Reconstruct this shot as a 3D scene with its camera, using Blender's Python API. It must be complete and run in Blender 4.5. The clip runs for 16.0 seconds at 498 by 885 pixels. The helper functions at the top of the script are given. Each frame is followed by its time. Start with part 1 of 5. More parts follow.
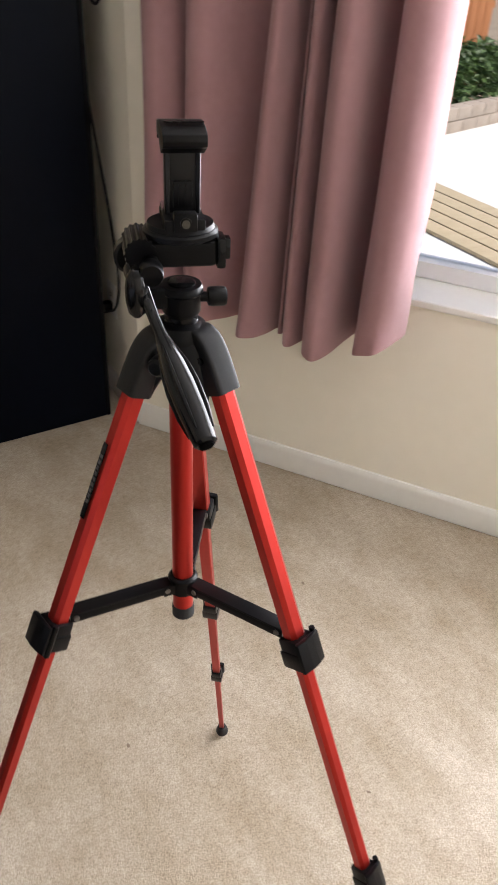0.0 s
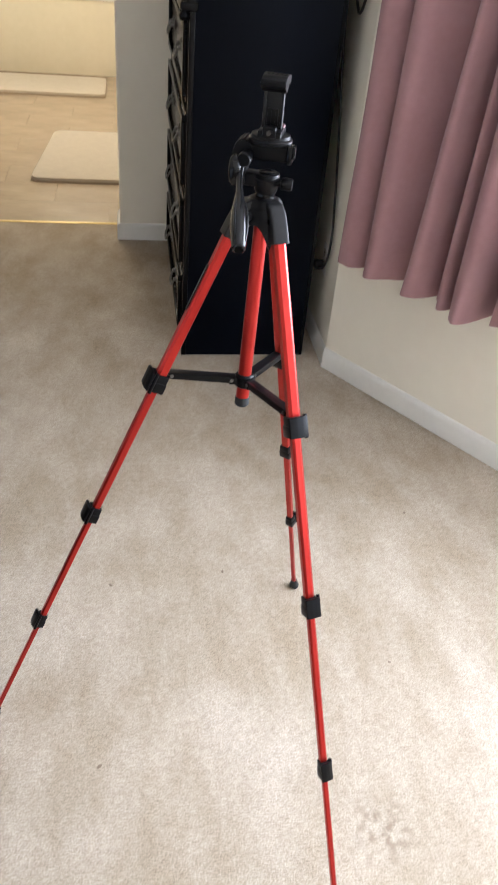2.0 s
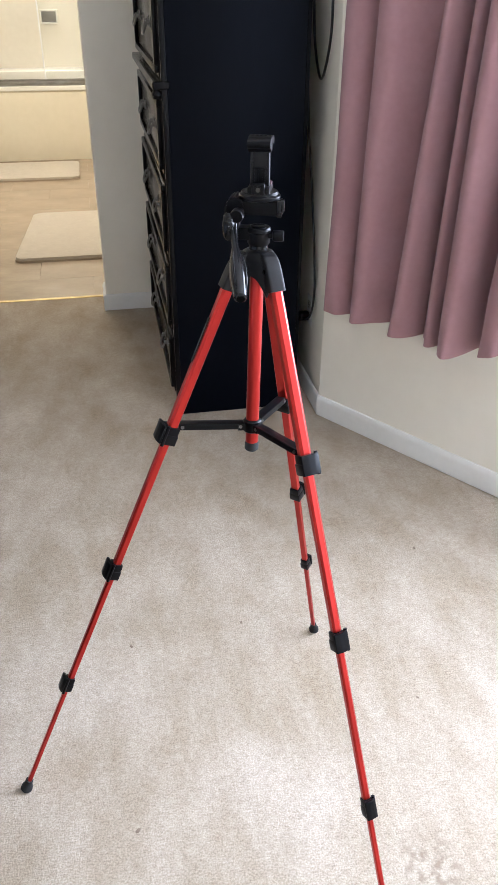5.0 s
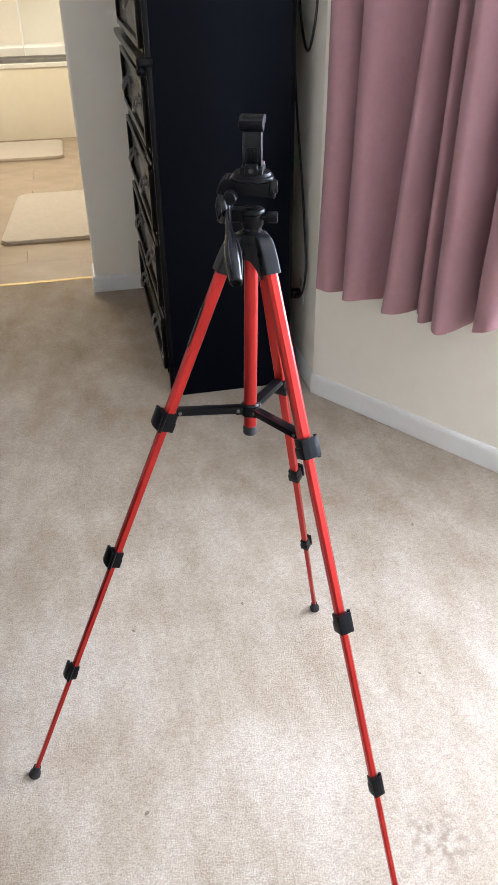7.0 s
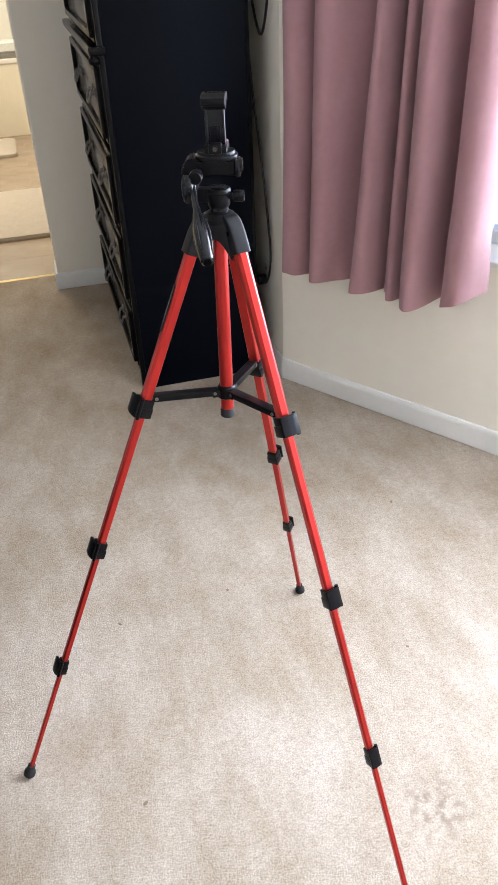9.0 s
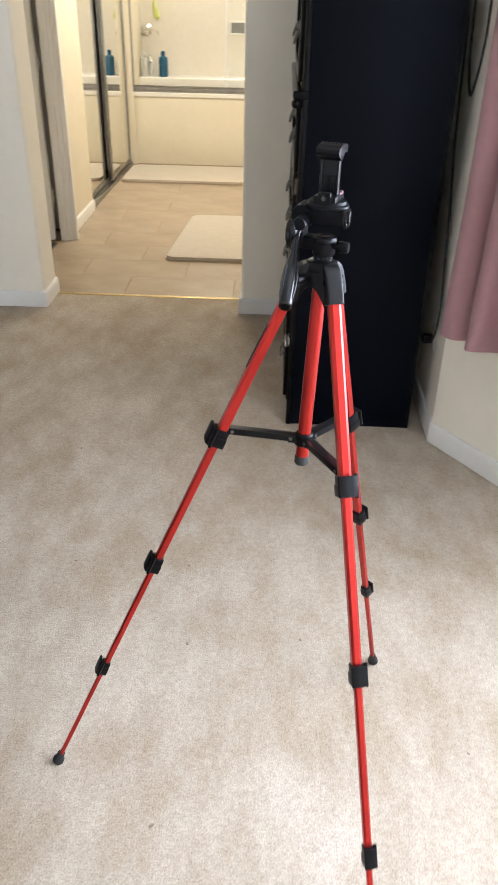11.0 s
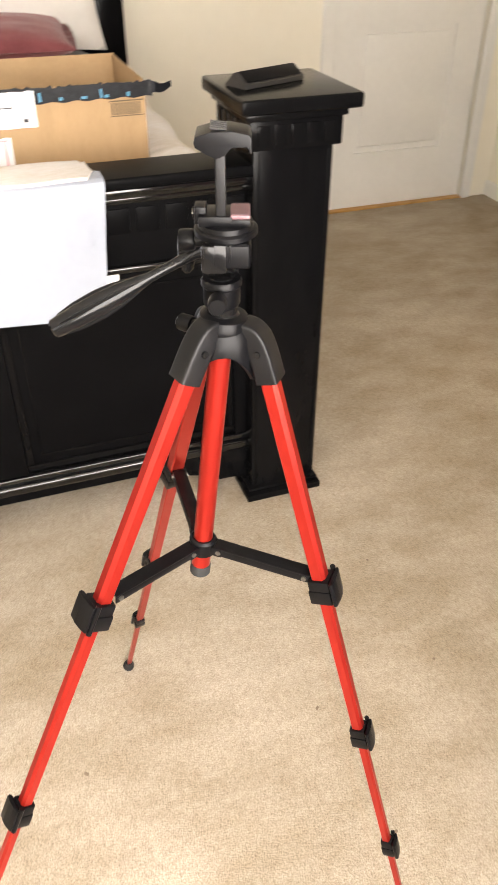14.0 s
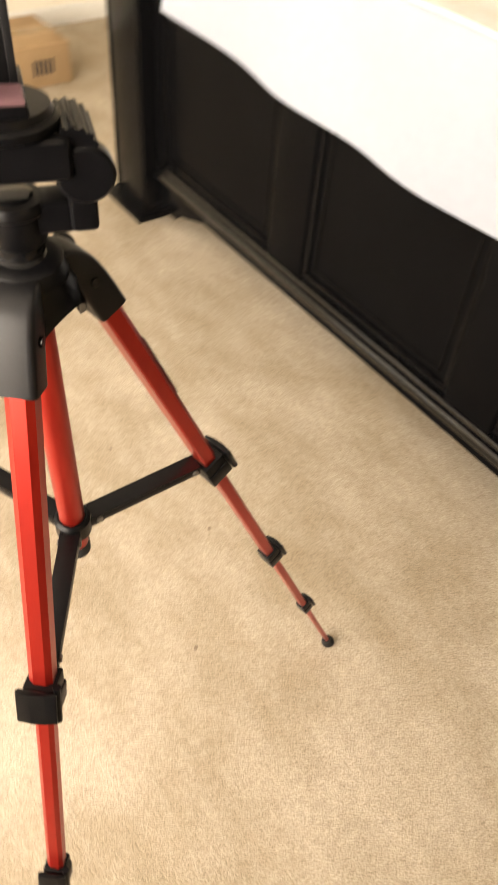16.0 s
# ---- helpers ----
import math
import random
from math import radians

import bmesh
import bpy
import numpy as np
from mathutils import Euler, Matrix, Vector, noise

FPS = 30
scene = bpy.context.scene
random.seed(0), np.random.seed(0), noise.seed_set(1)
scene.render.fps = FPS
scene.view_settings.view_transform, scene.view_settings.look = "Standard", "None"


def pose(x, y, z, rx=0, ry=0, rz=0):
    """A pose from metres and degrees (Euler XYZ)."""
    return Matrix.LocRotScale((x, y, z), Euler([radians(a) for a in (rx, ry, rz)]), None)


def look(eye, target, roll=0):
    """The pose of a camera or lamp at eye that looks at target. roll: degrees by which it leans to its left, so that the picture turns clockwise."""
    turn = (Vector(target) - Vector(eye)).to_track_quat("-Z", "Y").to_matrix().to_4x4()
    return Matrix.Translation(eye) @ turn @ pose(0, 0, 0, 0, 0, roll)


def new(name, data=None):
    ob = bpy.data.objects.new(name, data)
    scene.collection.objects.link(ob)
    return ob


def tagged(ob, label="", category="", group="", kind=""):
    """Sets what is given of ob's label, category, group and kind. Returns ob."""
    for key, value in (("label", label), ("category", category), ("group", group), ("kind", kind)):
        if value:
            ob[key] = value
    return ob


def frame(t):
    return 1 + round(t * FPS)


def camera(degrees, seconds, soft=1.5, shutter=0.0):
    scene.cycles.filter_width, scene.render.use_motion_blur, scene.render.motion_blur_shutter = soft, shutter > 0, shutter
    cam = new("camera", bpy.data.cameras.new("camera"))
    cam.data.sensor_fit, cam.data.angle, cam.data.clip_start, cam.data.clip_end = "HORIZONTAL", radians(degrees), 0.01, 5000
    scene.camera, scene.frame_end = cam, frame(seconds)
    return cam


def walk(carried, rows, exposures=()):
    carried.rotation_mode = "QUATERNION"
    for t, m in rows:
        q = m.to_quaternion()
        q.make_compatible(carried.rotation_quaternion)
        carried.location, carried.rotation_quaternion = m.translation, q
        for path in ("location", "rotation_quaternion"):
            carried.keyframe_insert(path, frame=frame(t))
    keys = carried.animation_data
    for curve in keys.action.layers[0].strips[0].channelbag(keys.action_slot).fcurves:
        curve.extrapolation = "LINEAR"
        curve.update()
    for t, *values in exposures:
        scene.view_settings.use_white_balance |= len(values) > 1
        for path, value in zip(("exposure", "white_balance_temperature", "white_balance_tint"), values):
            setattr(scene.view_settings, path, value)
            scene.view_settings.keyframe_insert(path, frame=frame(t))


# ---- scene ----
cam = camera(36.5, 16.0, shutter=0.3)
PATH = [
    (0, (-0.258, -0.515, 1.432), (0.619, 0.846, 0.258), 3.5),
    (0.5, (-0.183, -0.659, 1.432), (0.462, 0.847, 0.286), 5.4),
    (1, (-0.153, -0.843, 1.496), (0.393, 0.755, 0.425), 5.6),
    (1.5, (-0.16, -1.059, 1.478), (0.229, 0.559, 0.369), 6.3),
    (2, (-0.183, -1.065, 1.494), (0.117, 0.515, 0.304), 5.4),
    (2.5, (-0.189, -1.062, 1.495), (0.033, 0.413, 0.162), 0.7),
    (3, (-0.195, -1.097, 1.488), (-0.042, 0.42, 0.194), -1.5),
    (3.5, (-0.2, -1.119, 1.48), (-0.014, 0.431, 0.23), -1.9),
    (4, (-0.208, -1.112, 1.483), (0.07, 0.477, 0.3), -0.2),
    (4.5, (-0.225, -1.107, 1.485), (0.094, 0.544, 0.402), -0.1),
    (5, (-0.222, -1.103, 1.49), (0.106, 0.562, 0.431), 0.4),
    (7.5, (-0.237, -1.075, 1.497), (0.127, 0.537, 0.371), -1.7),
    (8, (-0.268, -1.035, 1.483), (0.176, 0.554, 0.353), -2.1),
    (10.5, (-0.138, -1.201, 1.478), (0.019, 0.481, 0.407), -1.4),
    (11, (-0.055, -1.097, 1.477), (-0.111, 0.613, 0.44), 1.3),
    (11.5, (0.156, -0.913, 1.477), (-0.162, 0.68, 0.309), -0.4),
    (12, (0.347, -0.848, 1.457), (-0.277, 0.508, 0.126), -2.9),
    (12.5, (0.495, -0.789, 1.468), (-0.332, 0.523, 0.206), -1.4),
    (13, (0.512, -0.55, 1.462), (-0.597, 0.647, 0.306), -2.1),
    (13.5, (0.548, -0.334, 1.455), (-0.787, 0.621, 0.313), -2.0),
    (14, (0.630, -0.163, 1.443), (-0.890, 0.380, 0.262), 0.1),
    (14.3, (0.589, -0.078, 1.425), (-0.981, 0.265, 0.236), 2.2),
    (14.5, (0.493, 0.040, 1.413), (-1.121, 0.211, 0.243), 3.6),
    (15, (0.362, 0.218, 1.409), (-1.224, -0.161, 0.251), -1.1),
    (15.2, (0.316, 0.326, 1.396), (-1.166, -0.343, 0.229), -2.6),
    (15.5, (0.274, 0.459, 1.402), (-1.058, -0.429, 0.205), -3.1),
    (16, (0.140, 0.410, 1.377), (-0.728, -0.648, -0.081), 5.5),
]
EXPOSURE = [
    (0.0, 0.10, 6500, 15),
    (0.5, 0.27, 5950, 12),
    (1.5, 0.44, 5880, 13),
    (5.0, 0.55, 5500, 14),
    (8.0, 0.53, 5620, 15),
    (11.0, 0.60, 5700, 13),
    (12.0, 0.66, 5520, 15),
    (13.0, 0.88, 5320, 11),
    (13.6, 0.85, 5650, 14),
    (13.95, 0.70, 7500, 15),
    (14.5, 0.81, 7500, 13),
    (15.0, 0.80, 7150, 11),
    (15.5, 0.66, 7950, 13),
    (16.0, 0.58, 8800, 15),
]
walk(cam, [(t, look(eye, target, roll)) for t, eye, target, roll in PATH], EXPOSURE)

# ---- world, sun, window light ----
world = bpy.data.worlds.new("sky")
scene.world = world
world.use_nodes = True
wn = world.node_tree
sky = wn.nodes.new("ShaderNodeTexSky")
sky.sky_type = "NISHITA"
sky.sun_disc = False
sky.sun_elevation, sky.sun_rotation = radians(58), radians(147)
wn.nodes["Background"].inputs[1].default_value = 0.15
wn.links.new(sky.outputs[0], wn.nodes["Background"].inputs[0])


def lamp(name, kind, energy, m, color=(1, 1, 1), **more):
    data = bpy.data.lights.new(name, kind)
    data.energy, data.color = energy, color
    if kind == "AREA":
        data.shape, data.size, data.size_y = "RECTANGLE", more["size"], more["size_y"]
    if kind == "SUN":
        data.angle = more["angle"]
    ob = new(name, data)
    ob.matrix_world = m
    return ob


# The window wall runs from the corner WA along WB; WN points into the room.
WA, WB = Vector((0.551, 1.406, 0)), Vector((0.5674, -0.8235, 0))
WN = Vector((-0.8235, -0.5674, 0))


def wpt(s, off, z):
    """A place s metres along the window wall, off metres in front of it."""
    return WA + WB * s + WN * off + Vector((0, 0, z))


WIN_S0, WIN_S1, WIN_Z0, WIN_Z1 = 0.30, 2.95, 0.645, 2.10
SUN_DIR = Vector((-0.29, 0.44, -0.85))
sun = lamp("sun", "SUN", 5.0, look((8, -9, 14), Vector((8, -9, 14)) + SUN_DIR), (1, 0.95, 0.88), angle=radians(0.5))
win_mid = wpt(1.93, -0.06, 1.42)
window_light = lamp("window_light", "AREA", 118, look(win_mid, win_mid + WN + Vector((0, 0, 0.16))), (0.94, 0.97, 1.0), size=2.1, size_y=1.28)
# added fill lamp, out of view, to brighten carpet and north wall
side_mid = Vector((2.40, -2.35, 1.40))
fill_light = lamp("unseen_fill_light", "AREA", 13, look(side_mid, side_mid + Vector((-1, 0.75, -0.10))), (0.95, 0.97, 1.0), size=1.4, size_y=1.3)
bath_light = lamp("bathroom_light", "AREA", 34, look((-0.6, 4.6, 2.40), (-0.6, 4.6, 0)), (1.0, 0.86, 0.62), size=1.0, size_y=0.5)
tub_light = lamp("tub_light", "AREA", 10, look((-0.7, 6.8, 2.40), (-0.7, 6.8, 0)), (1.0, 0.88, 0.66), size=0.4, size_y=0.4)


# ---- materials ----
def mat(name, color, rough=0.5, metal=0.0, spec=0.5):
    m = bpy.data.materials.new(name)
    m.use_nodes = True
    b = m.node_tree.nodes["Principled BSDF"]
    b.inputs["Base Color"].default_value = (*color, 1)
    b.inputs["Roughness"].default_value = rough
    b.inputs["Metallic"].default_value = metal
    b.inputs["Specular IOR Level"].default_value = spec
    return m


def nd(m, kind, **props):
    n = m.node_tree.nodes.new(kind)
    for k, v in props.items():
        if k in n.inputs:
            n.inputs[k].default_value = v
    return n


def wire(m, a, b):
    m.node_tree.links.new(a, b)


def varied(name, dark, light, scale, rough=0.5, detail=4.0, bump=0.0, bump_scale=200.0, metal=0.0, spec=0.5, rough_var=0.0, stretch=(1, 1, 1), fine=0.35):
    """Two-scale colour variation, optional bump and uneven gloss, in metres."""
    m = mat(name, light, rough, metal, spec)
    b = m.node_tree.nodes["Principled BSDF"]
    co = nd(m, "ShaderNodeTexCoord")
    mp = nd(m, "ShaderNodeMapping")
    mp.inputs["Scale"].default_value = stretch
    wire(m, co.outputs["Object"], mp.inputs[0])
    big = nd(m, "ShaderNodeTexNoise", Scale=scale, Detail=detail, Roughness=0.6)
    small = nd(m, "ShaderNodeTexNoise", Scale=scale * 14, Detail=3.0)
    wire(m, mp.outputs[0], big.inputs["Vector"])
    wire(m, mp.outputs[0], small.inputs["Vector"])
    blend = nd(m, "ShaderNodeMix")
    blend.inputs[0].default_value = fine
    wire(m, big.outputs[0], blend.inputs[2])
    wire(m, small.outputs[0], blend.inputs[3])
    ramp = nd(m, "ShaderNodeValToRGB")
    ramp.color_ramp.elements[0].position, ramp.color_ramp.elements[1].position = 0.32, 0.68
    ramp.color_ramp.elements[0].color, ramp.color_ramp.elements[1].color = (*dark, 1), (*light, 1)
    wire(m, blend.outputs[0], ramp.inputs[0])
    wire(m, ramp.outputs[0], b.inputs["Base Color"])
    if rough_var:
        mr = nd(m, "ShaderNodeMapRange")
        mr.inputs[3].default_value, mr.inputs[4].default_value = rough - rough_var, rough + rough_var
        wire(m, big.outputs[0], mr.inputs[0])
        wire(m, mr.outputs[0], b.inputs["Roughness"])
    if bump:
        bn = nd(m, "ShaderNodeTexNoise", Scale=bump_scale, Detail=3.0)
        wire(m, mp.outputs[0], bn.inputs["Vector"])
        bp = nd(m, "ShaderNodeBump", Strength=bump, Distance=0.002)
        wire(m, bn.outputs[0], bp.inputs["Height"])
        wire(m, bp.outputs[0], b.inputs["Normal"])
    return m


STAIN = (0.296, -0.37)


def carpet_material():
    m = mat("carpet_pile", (0.5, 0.42, 0.32), 0.95, 0, 0.1)
    b = m.node_tree.nodes["Principled BSDF"]
    co = nd(m, "ShaderNodeTexCoord")
    pile = nd(m, "ShaderNodeTexNoise", Scale=250.0, Detail=3.0, Roughness=0.7)
    tuft = nd(m, "ShaderNodeTexNoise", Scale=70.0, Detail=4.0, Roughness=0.65)
    lay = nd(m, "ShaderNodeTexNoise", Scale=9.0, Detail=5.0, Roughness=0.62)
    worn = nd(m, "ShaderNodeTexNoise", Scale=2.3, Detail=3.0)
    mp = nd(m, "ShaderNodeMapping")
    mp.inputs["Scale"].default_value = (1, 0.55, 1)
    mp.inputs["Rotation"].default_value = (0, 0, 0.5)
    wire(m, co.outputs["Object"], mp.inputs[0])
    for n in (pile, tuft, worn):
        wire(m, co.outputs["Object"], n.inputs["Vector"])
    wire(m, mp.outputs[0], lay.inputs["Vector"])
    r1 = nd(m, "ShaderNodeValToRGB")
    e = r1.color_ramp.elements
    e[0].position, e[0].color = 0.36, (0.385, 0.312, 0.225, 1)
    e[1].position, e[1].color = 0.63, (0.565, 0.496, 0.410, 1)
    mixl = nd(m, "ShaderNodeMix")
    mixl.inputs[0].default_value = 0.5
    wire(m, lay.outputs[0], mixl.inputs[2])
    wire(m, worn.outputs[0], mixl.inputs[3])
    wire(m, mixl.outputs[0], r1.inputs[0])
    r2 = nd(m, "ShaderNodeValToRGB")
    r2.color_ramp.elements[0].position, r2.color_ramp.elements[1].position = 0.36, 0.60
    r2.color_ramp.elements[0].color, r2.color_ramp.elements[1].color = (0.57, 0.54, 0.50, 1), (1, 1, 1, 1)
    grain = nd(m, "ShaderNodeMix")
    grain.inputs[0].default_value = 0.30
    wire(m, pile.outputs[0], grain.inputs[2])
    wire(m, tuft.outputs[0], grain.inputs[3])
    wire(m, grain.outputs[0], r2.inputs[0])
    mul = nd(m, "ShaderNodeMix")
    mul.data_type, mul.blend_type = "RGBA", "MULTIPLY"
    mul.inputs[0].default_value = 1.0
    wire(m, r1.outputs[0], mul.inputs[6])
    wire(m, r2.outputs[0], mul.inputs[7])
    # a blotchy brown stain on the pile
    off = nd(m, "ShaderNodeVectorMath")
    off.operation = "DISTANCE"
    off.inputs[1].default_value = (STAIN[0], STAIN[1], 0)
    wire(m, co.outputs["Object"], off.inputs[0])
    fall = nd(m, "ShaderNodeMapRange")
    fall.inputs[1].default_value, fall.inputs[2].default_value = 0.03, 0.090
    fall.inputs[3].default_value, fall.inputs[4].default_value = 0.95, 0.0
    wire(m, off.outputs["Value"], fall.inputs[0])
    blot = nd(m, "ShaderNodeTexNoise", Scale=48.0, Detail=2.0)
    wire(m, co.outputs["Object"], blot.inputs["Vector"])
    cut = nd(m, "ShaderNodeMapRange")
    cut.inputs[1].default_value, cut.inputs[2].default_value = 0.46, 0.62
    wire(m, blot.outputs[0], cut.inputs[0])
    both = nd(m, "ShaderNodeMath")
    both.operation = "MULTIPLY"
    wire(m, fall.outputs[0], both.inputs[0])
    wire(m, cut.outputs[0], both.inputs[1])
    soiled = nd(m, "ShaderNodeMix")
    soiled.data_type = "RGBA"
    soiled.inputs[7].default_value = (0.27, 0.215, 0.16, 1)
    wire(m, both.outputs[0], soiled.inputs[0])
    wire(m, mul.outputs[2], soiled.inputs[6])
    wire(m, soiled.outputs[2], b.inputs["Base Color"])
    bp = nd(m, "ShaderNodeBump", Strength=0.6, Distance=0.006)
    wire(m, grain.outputs[0], bp.inputs["Height"])
    wire(m, bp.outputs[0], b.inputs["Normal"])
    return m


def fabric(name, dark, light, scale=6.0, weave=900.0, rough=0.9, sheen=0.3, trans=0.0, bump=0.35, stretch=(1, 1, 1)):
    m = varied(name, dark, light, scale, rough, bump=bump, bump_scale=weave, spec=0.2, stretch=stretch)
    b = m.node_tree.nodes["Principled BSDF"]
    b.inputs["Sheen Weight"].default_value = sheen
    if trans:
        out = m.node_tree.nodes["Material Output"]
        tr = nd(m, "ShaderNodeBsdfTranslucent")
        tr.inputs[0].default_value = (*light, 1)
        mx = nd(m, "ShaderNodeMixShader")
        mx.inputs[0].default_value = trans
        wire(m, b.outputs[0], mx.inputs[1])
        wire(m, tr.outputs[0], mx.inputs[2])
        wire(m, mx.outputs[0], out.inputs[0])
    return m


CARPET = carpet_material()
WALL = varied("wall_paint", (0.84, 0.795, 0.685), (0.88, 0.835, 0.725), 1.6, 0.75, bump=0.25, bump_scale=420, spec=0.25)
CEIL = varied("ceiling_paint", (0.78, 0.76, 0.72), (0.82, 0.80, 0.77), 2.0, 0.9, bump=0.5, bump_scale=160)
TRIM = varied("trim_paint", (0.74, 0.73, 0.69), (0.80, 0.79, 0.75), 3.0, 0.45, bump=0.08, bump_scale=90)
BATHWALL = varied("bathroom_paint", (0.74, 0.68, 0.53), (0.80, 0.74, 0.60), 1.4, 0.6, bump=0.2, bump_scale=300)
DOORPAINT = varied("door_paint", (0.76, 0.75, 0.72), (0.82, 0.81, 0.78), 2.5, 0.5, bump=0.1, bump_scale=120)
TILE = varied("plank_tile", (0.30, 0.230, 0.160), (0.41, 0.325, 0.232), 3.0, 0.26, bump=0.01, bump_scale=120, rough_var=0.04, stretch=(1, 1.6, 1), fine=0.10)
GROUT = varied("grout", (0.31, 0.24, 0.17), (0.35, 0.275, 0.20), 20.0, 0.8)
DARKFLOOR = varied("dark_floor", (0.03, 0.028, 0.026), (0.06, 0.055, 0.05), 12.0, 0.6)
BLACKWOOD = varied("black_lacquered_wood", (0.0025, 0.0025, 0.003), (0.006, 0.006, 0.0065), 5.0, 0.17, bump=0.05, bump_scale=60, rough_var=0.05, stretch=(1, 1, 0.25), spec=0.10)
# black satin; its blue is the sky's reflection put into the base colour
BLACKSKYTINT = varied("black_satin_sky_tint", (0.0017, 0.0024, 0.0046), (0.0028, 0.0039, 0.0072), 4.0, 0.38, bump=0.05, bump_scale=80, rough_var=0.06, stretch=(1, 1, 0.3), spec=0.05)
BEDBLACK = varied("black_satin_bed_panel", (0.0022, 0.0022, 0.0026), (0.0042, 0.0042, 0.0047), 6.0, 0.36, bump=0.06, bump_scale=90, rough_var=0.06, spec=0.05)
BLACKGLOSS = varied("polished_black_moulding", (0.0025, 0.0025, 0.003), (0.006, 0.006, 0.0065), 5.0, 0.08, rough_var=0.02, spec=0.60)
BRASSDARK = varied("antique_metal", (0.10, 0.095, 0.09), (0.28, 0.27, 0.25), 30.0, 0.35, metal=0.9)
RED = varied("red_anodised_aluminium", (0.39, 0.015, 0.010), (0.47, 0.023, 0.014), 14.0, 0.32, metal=0.75, bump=0.04, bump_scale=500, rough_var=0.05, stretch=(1, 1, 0.2), spec=0.5)
PLASTIC = varied("black_plastic", (0.0020, 0.0020, 0.0024), (0.0045, 0.0045, 0.0055), 30.0, 0.32, bump=0.06, bump_scale=900, rough_var=0.06, spec=0.15)
GLOSSPLASTIC = varied("glossy_black_plastic", (0.004, 0.004, 0.0045), (0.008, 0.008, 0.0085), 20.0, 0.15, bump=0.02, bump_scale=300, rough_var=0.04, spec=0.26)
SATINPLASTIC = varied("satin_black_plastic", (0.004, 0.004, 0.0045), (0.008, 0.008, 0.009), 40.0, 0.40, bump=0.05, bump_scale=900, rough_var=0.05, spec=0.24)
RED_COAT = RED.node_tree.nodes["Principled BSDF"]
RED_COAT.inputs["Coat Weight"].default_value = 0.18
RED_COAT.inputs["Coat Roughness"].default_value = 0.42
RUBBER = varied("black_rubber", (0.010, 0.010, 0.010), (0.020, 0.020, 0.020), 60.0, 0.8, bump=0.2, bump_scale=700)
ROSEPAD = varied("dusky_rose_pad", (0.12, 0.058, 0.068), (0.17, 0.088, 0.10), 60.0, 0.45, bump=0.1, bump_scale=900)
STEEL = varied("bright_steel", (0.5, 0.5, 0.5), (0.65, 0.65, 0.65), 40.0, 0.25, metal=1.0)
CHROME = varied("chrome", (0.7, 0.7, 0.7), (0.8, 0.8, 0.8), 10.0, 0.12, metal=1.0)
ALU = varied("brushed_track_metal", (0.26, 0.25, 0.23), (0.38, 0.37, 0.34), 20.0, 0.30, metal=0.9)
CURTAIN = fabric("dusty_rose_curtain", (0.36, 0.198, 0.210), (0.425, 0.245, 0.258), 4.0, 1400, trans=0.22)
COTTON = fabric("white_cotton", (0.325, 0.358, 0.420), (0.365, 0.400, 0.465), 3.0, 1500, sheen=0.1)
QUILT = fabric("cream_quilt", (0.60, 0.545, 0.475), (0.76, 0.74, 0.745), 4.0, 1200, sheen=0.15, stretch=(2.2, 0.8, 1))
PILLOWWHITE = fabric("white_pillowcase", (0.74, 0.72, 0.70), (0.82, 0.80, 0.78), 3.0, 1300, sheen=0.1)
VELVET = fabric("dusky_rose_velvet", (0.19, 0.050, 0.060), (0.28, 0.085, 0.095), 8.0, 1500, sheen=0.35, rough=0.8)
RUG = fabric("beige_bath_mat", (0.46, 0.405, 0.325), (0.55, 0.49, 0.40), 25.0, 350, bump=1.0)
CARD = varied("corrugated_cardboard", (0.33, 0.212, 0.112), (0.40, 0.265, 0.145), 6.0, 0.85, bump=0.15, bump_scale=180, stretch=(1, 5, 1))
CARDIN = varied("cardboard_inside", (0.36, 0.235, 0.125), (0.43, 0.29, 0.16), 6.0, 0.9, bump=0.15, bump_scale=180)
TAPE = varied("dark_printed_tape", (0.012, 0.014, 0.018), (0.03, 0.032, 0.04), 40.0, 0.25)
TAPEBLUE = mat("blue_tape_print", (0.05, 0.25, 0.42), 0.3)
PAPER = varied("white_paper", (0.76, 0.76, 0.77), (0.84, 0.84, 0.85), 9.0, 0.7)
INK = mat("black_ink", (0.02, 0.02, 0.025), 0.6)
PINKINK = mat("pink_ink", (0.75, 0.35, 0.38), 0.6)
OUTLET = mat("white_outlet_plastic", (0.80, 0.78, 0.73), 0.35)
SOCKET = varied("aged_socket_plastic", (0.52, 0.47, 0.40), (0.60, 0.55, 0.48), 60.0, 0.4)
SLOT = mat("dark_slot", (0.02, 0.02, 0.02), 0.6)
TUBWHITE = varied("tub_enamel", (0.78, 0.76, 0.70), (0.84, 0.82, 0.77), 2.0, 0.22)
SURROUND = varied("tub_surround", (0.70, 0.66, 0.57), (0.78, 0.74, 0.65), 1.2, 0.35)
MIRROR = mat("mirror_silver", (0.88, 0.88, 0.86), 0.02, 1.0)
BLUEBOTTLE = varied("blue_bottle_plastic", (0.01, 0.08, 0.16), (0.02, 0.12, 0.22), 20.0, 0.25)
CLEARBOTTLE = varied("milky_bottle_plastic", (0.5, 0.5, 0.46), (0.62, 0.62, 0.58), 20.0, 0.3)
GREENCLOTH = fabric("yellow_green_net", (0.45, 0.50, 0.12), (0.58, 0.62, 0.22), 60.0, 600)
VINYL = varied("white_vinyl", (0.78, 0.79, 0.80), (0.83, 0.84, 0.85), 4.0, 0.35)
CONCRETE = varied("pale_concrete", (0.60, 0.58, 0.54), (0.70, 0.68, 0.64), 1.2, 0.85, bump=0.3, bump_scale=90)
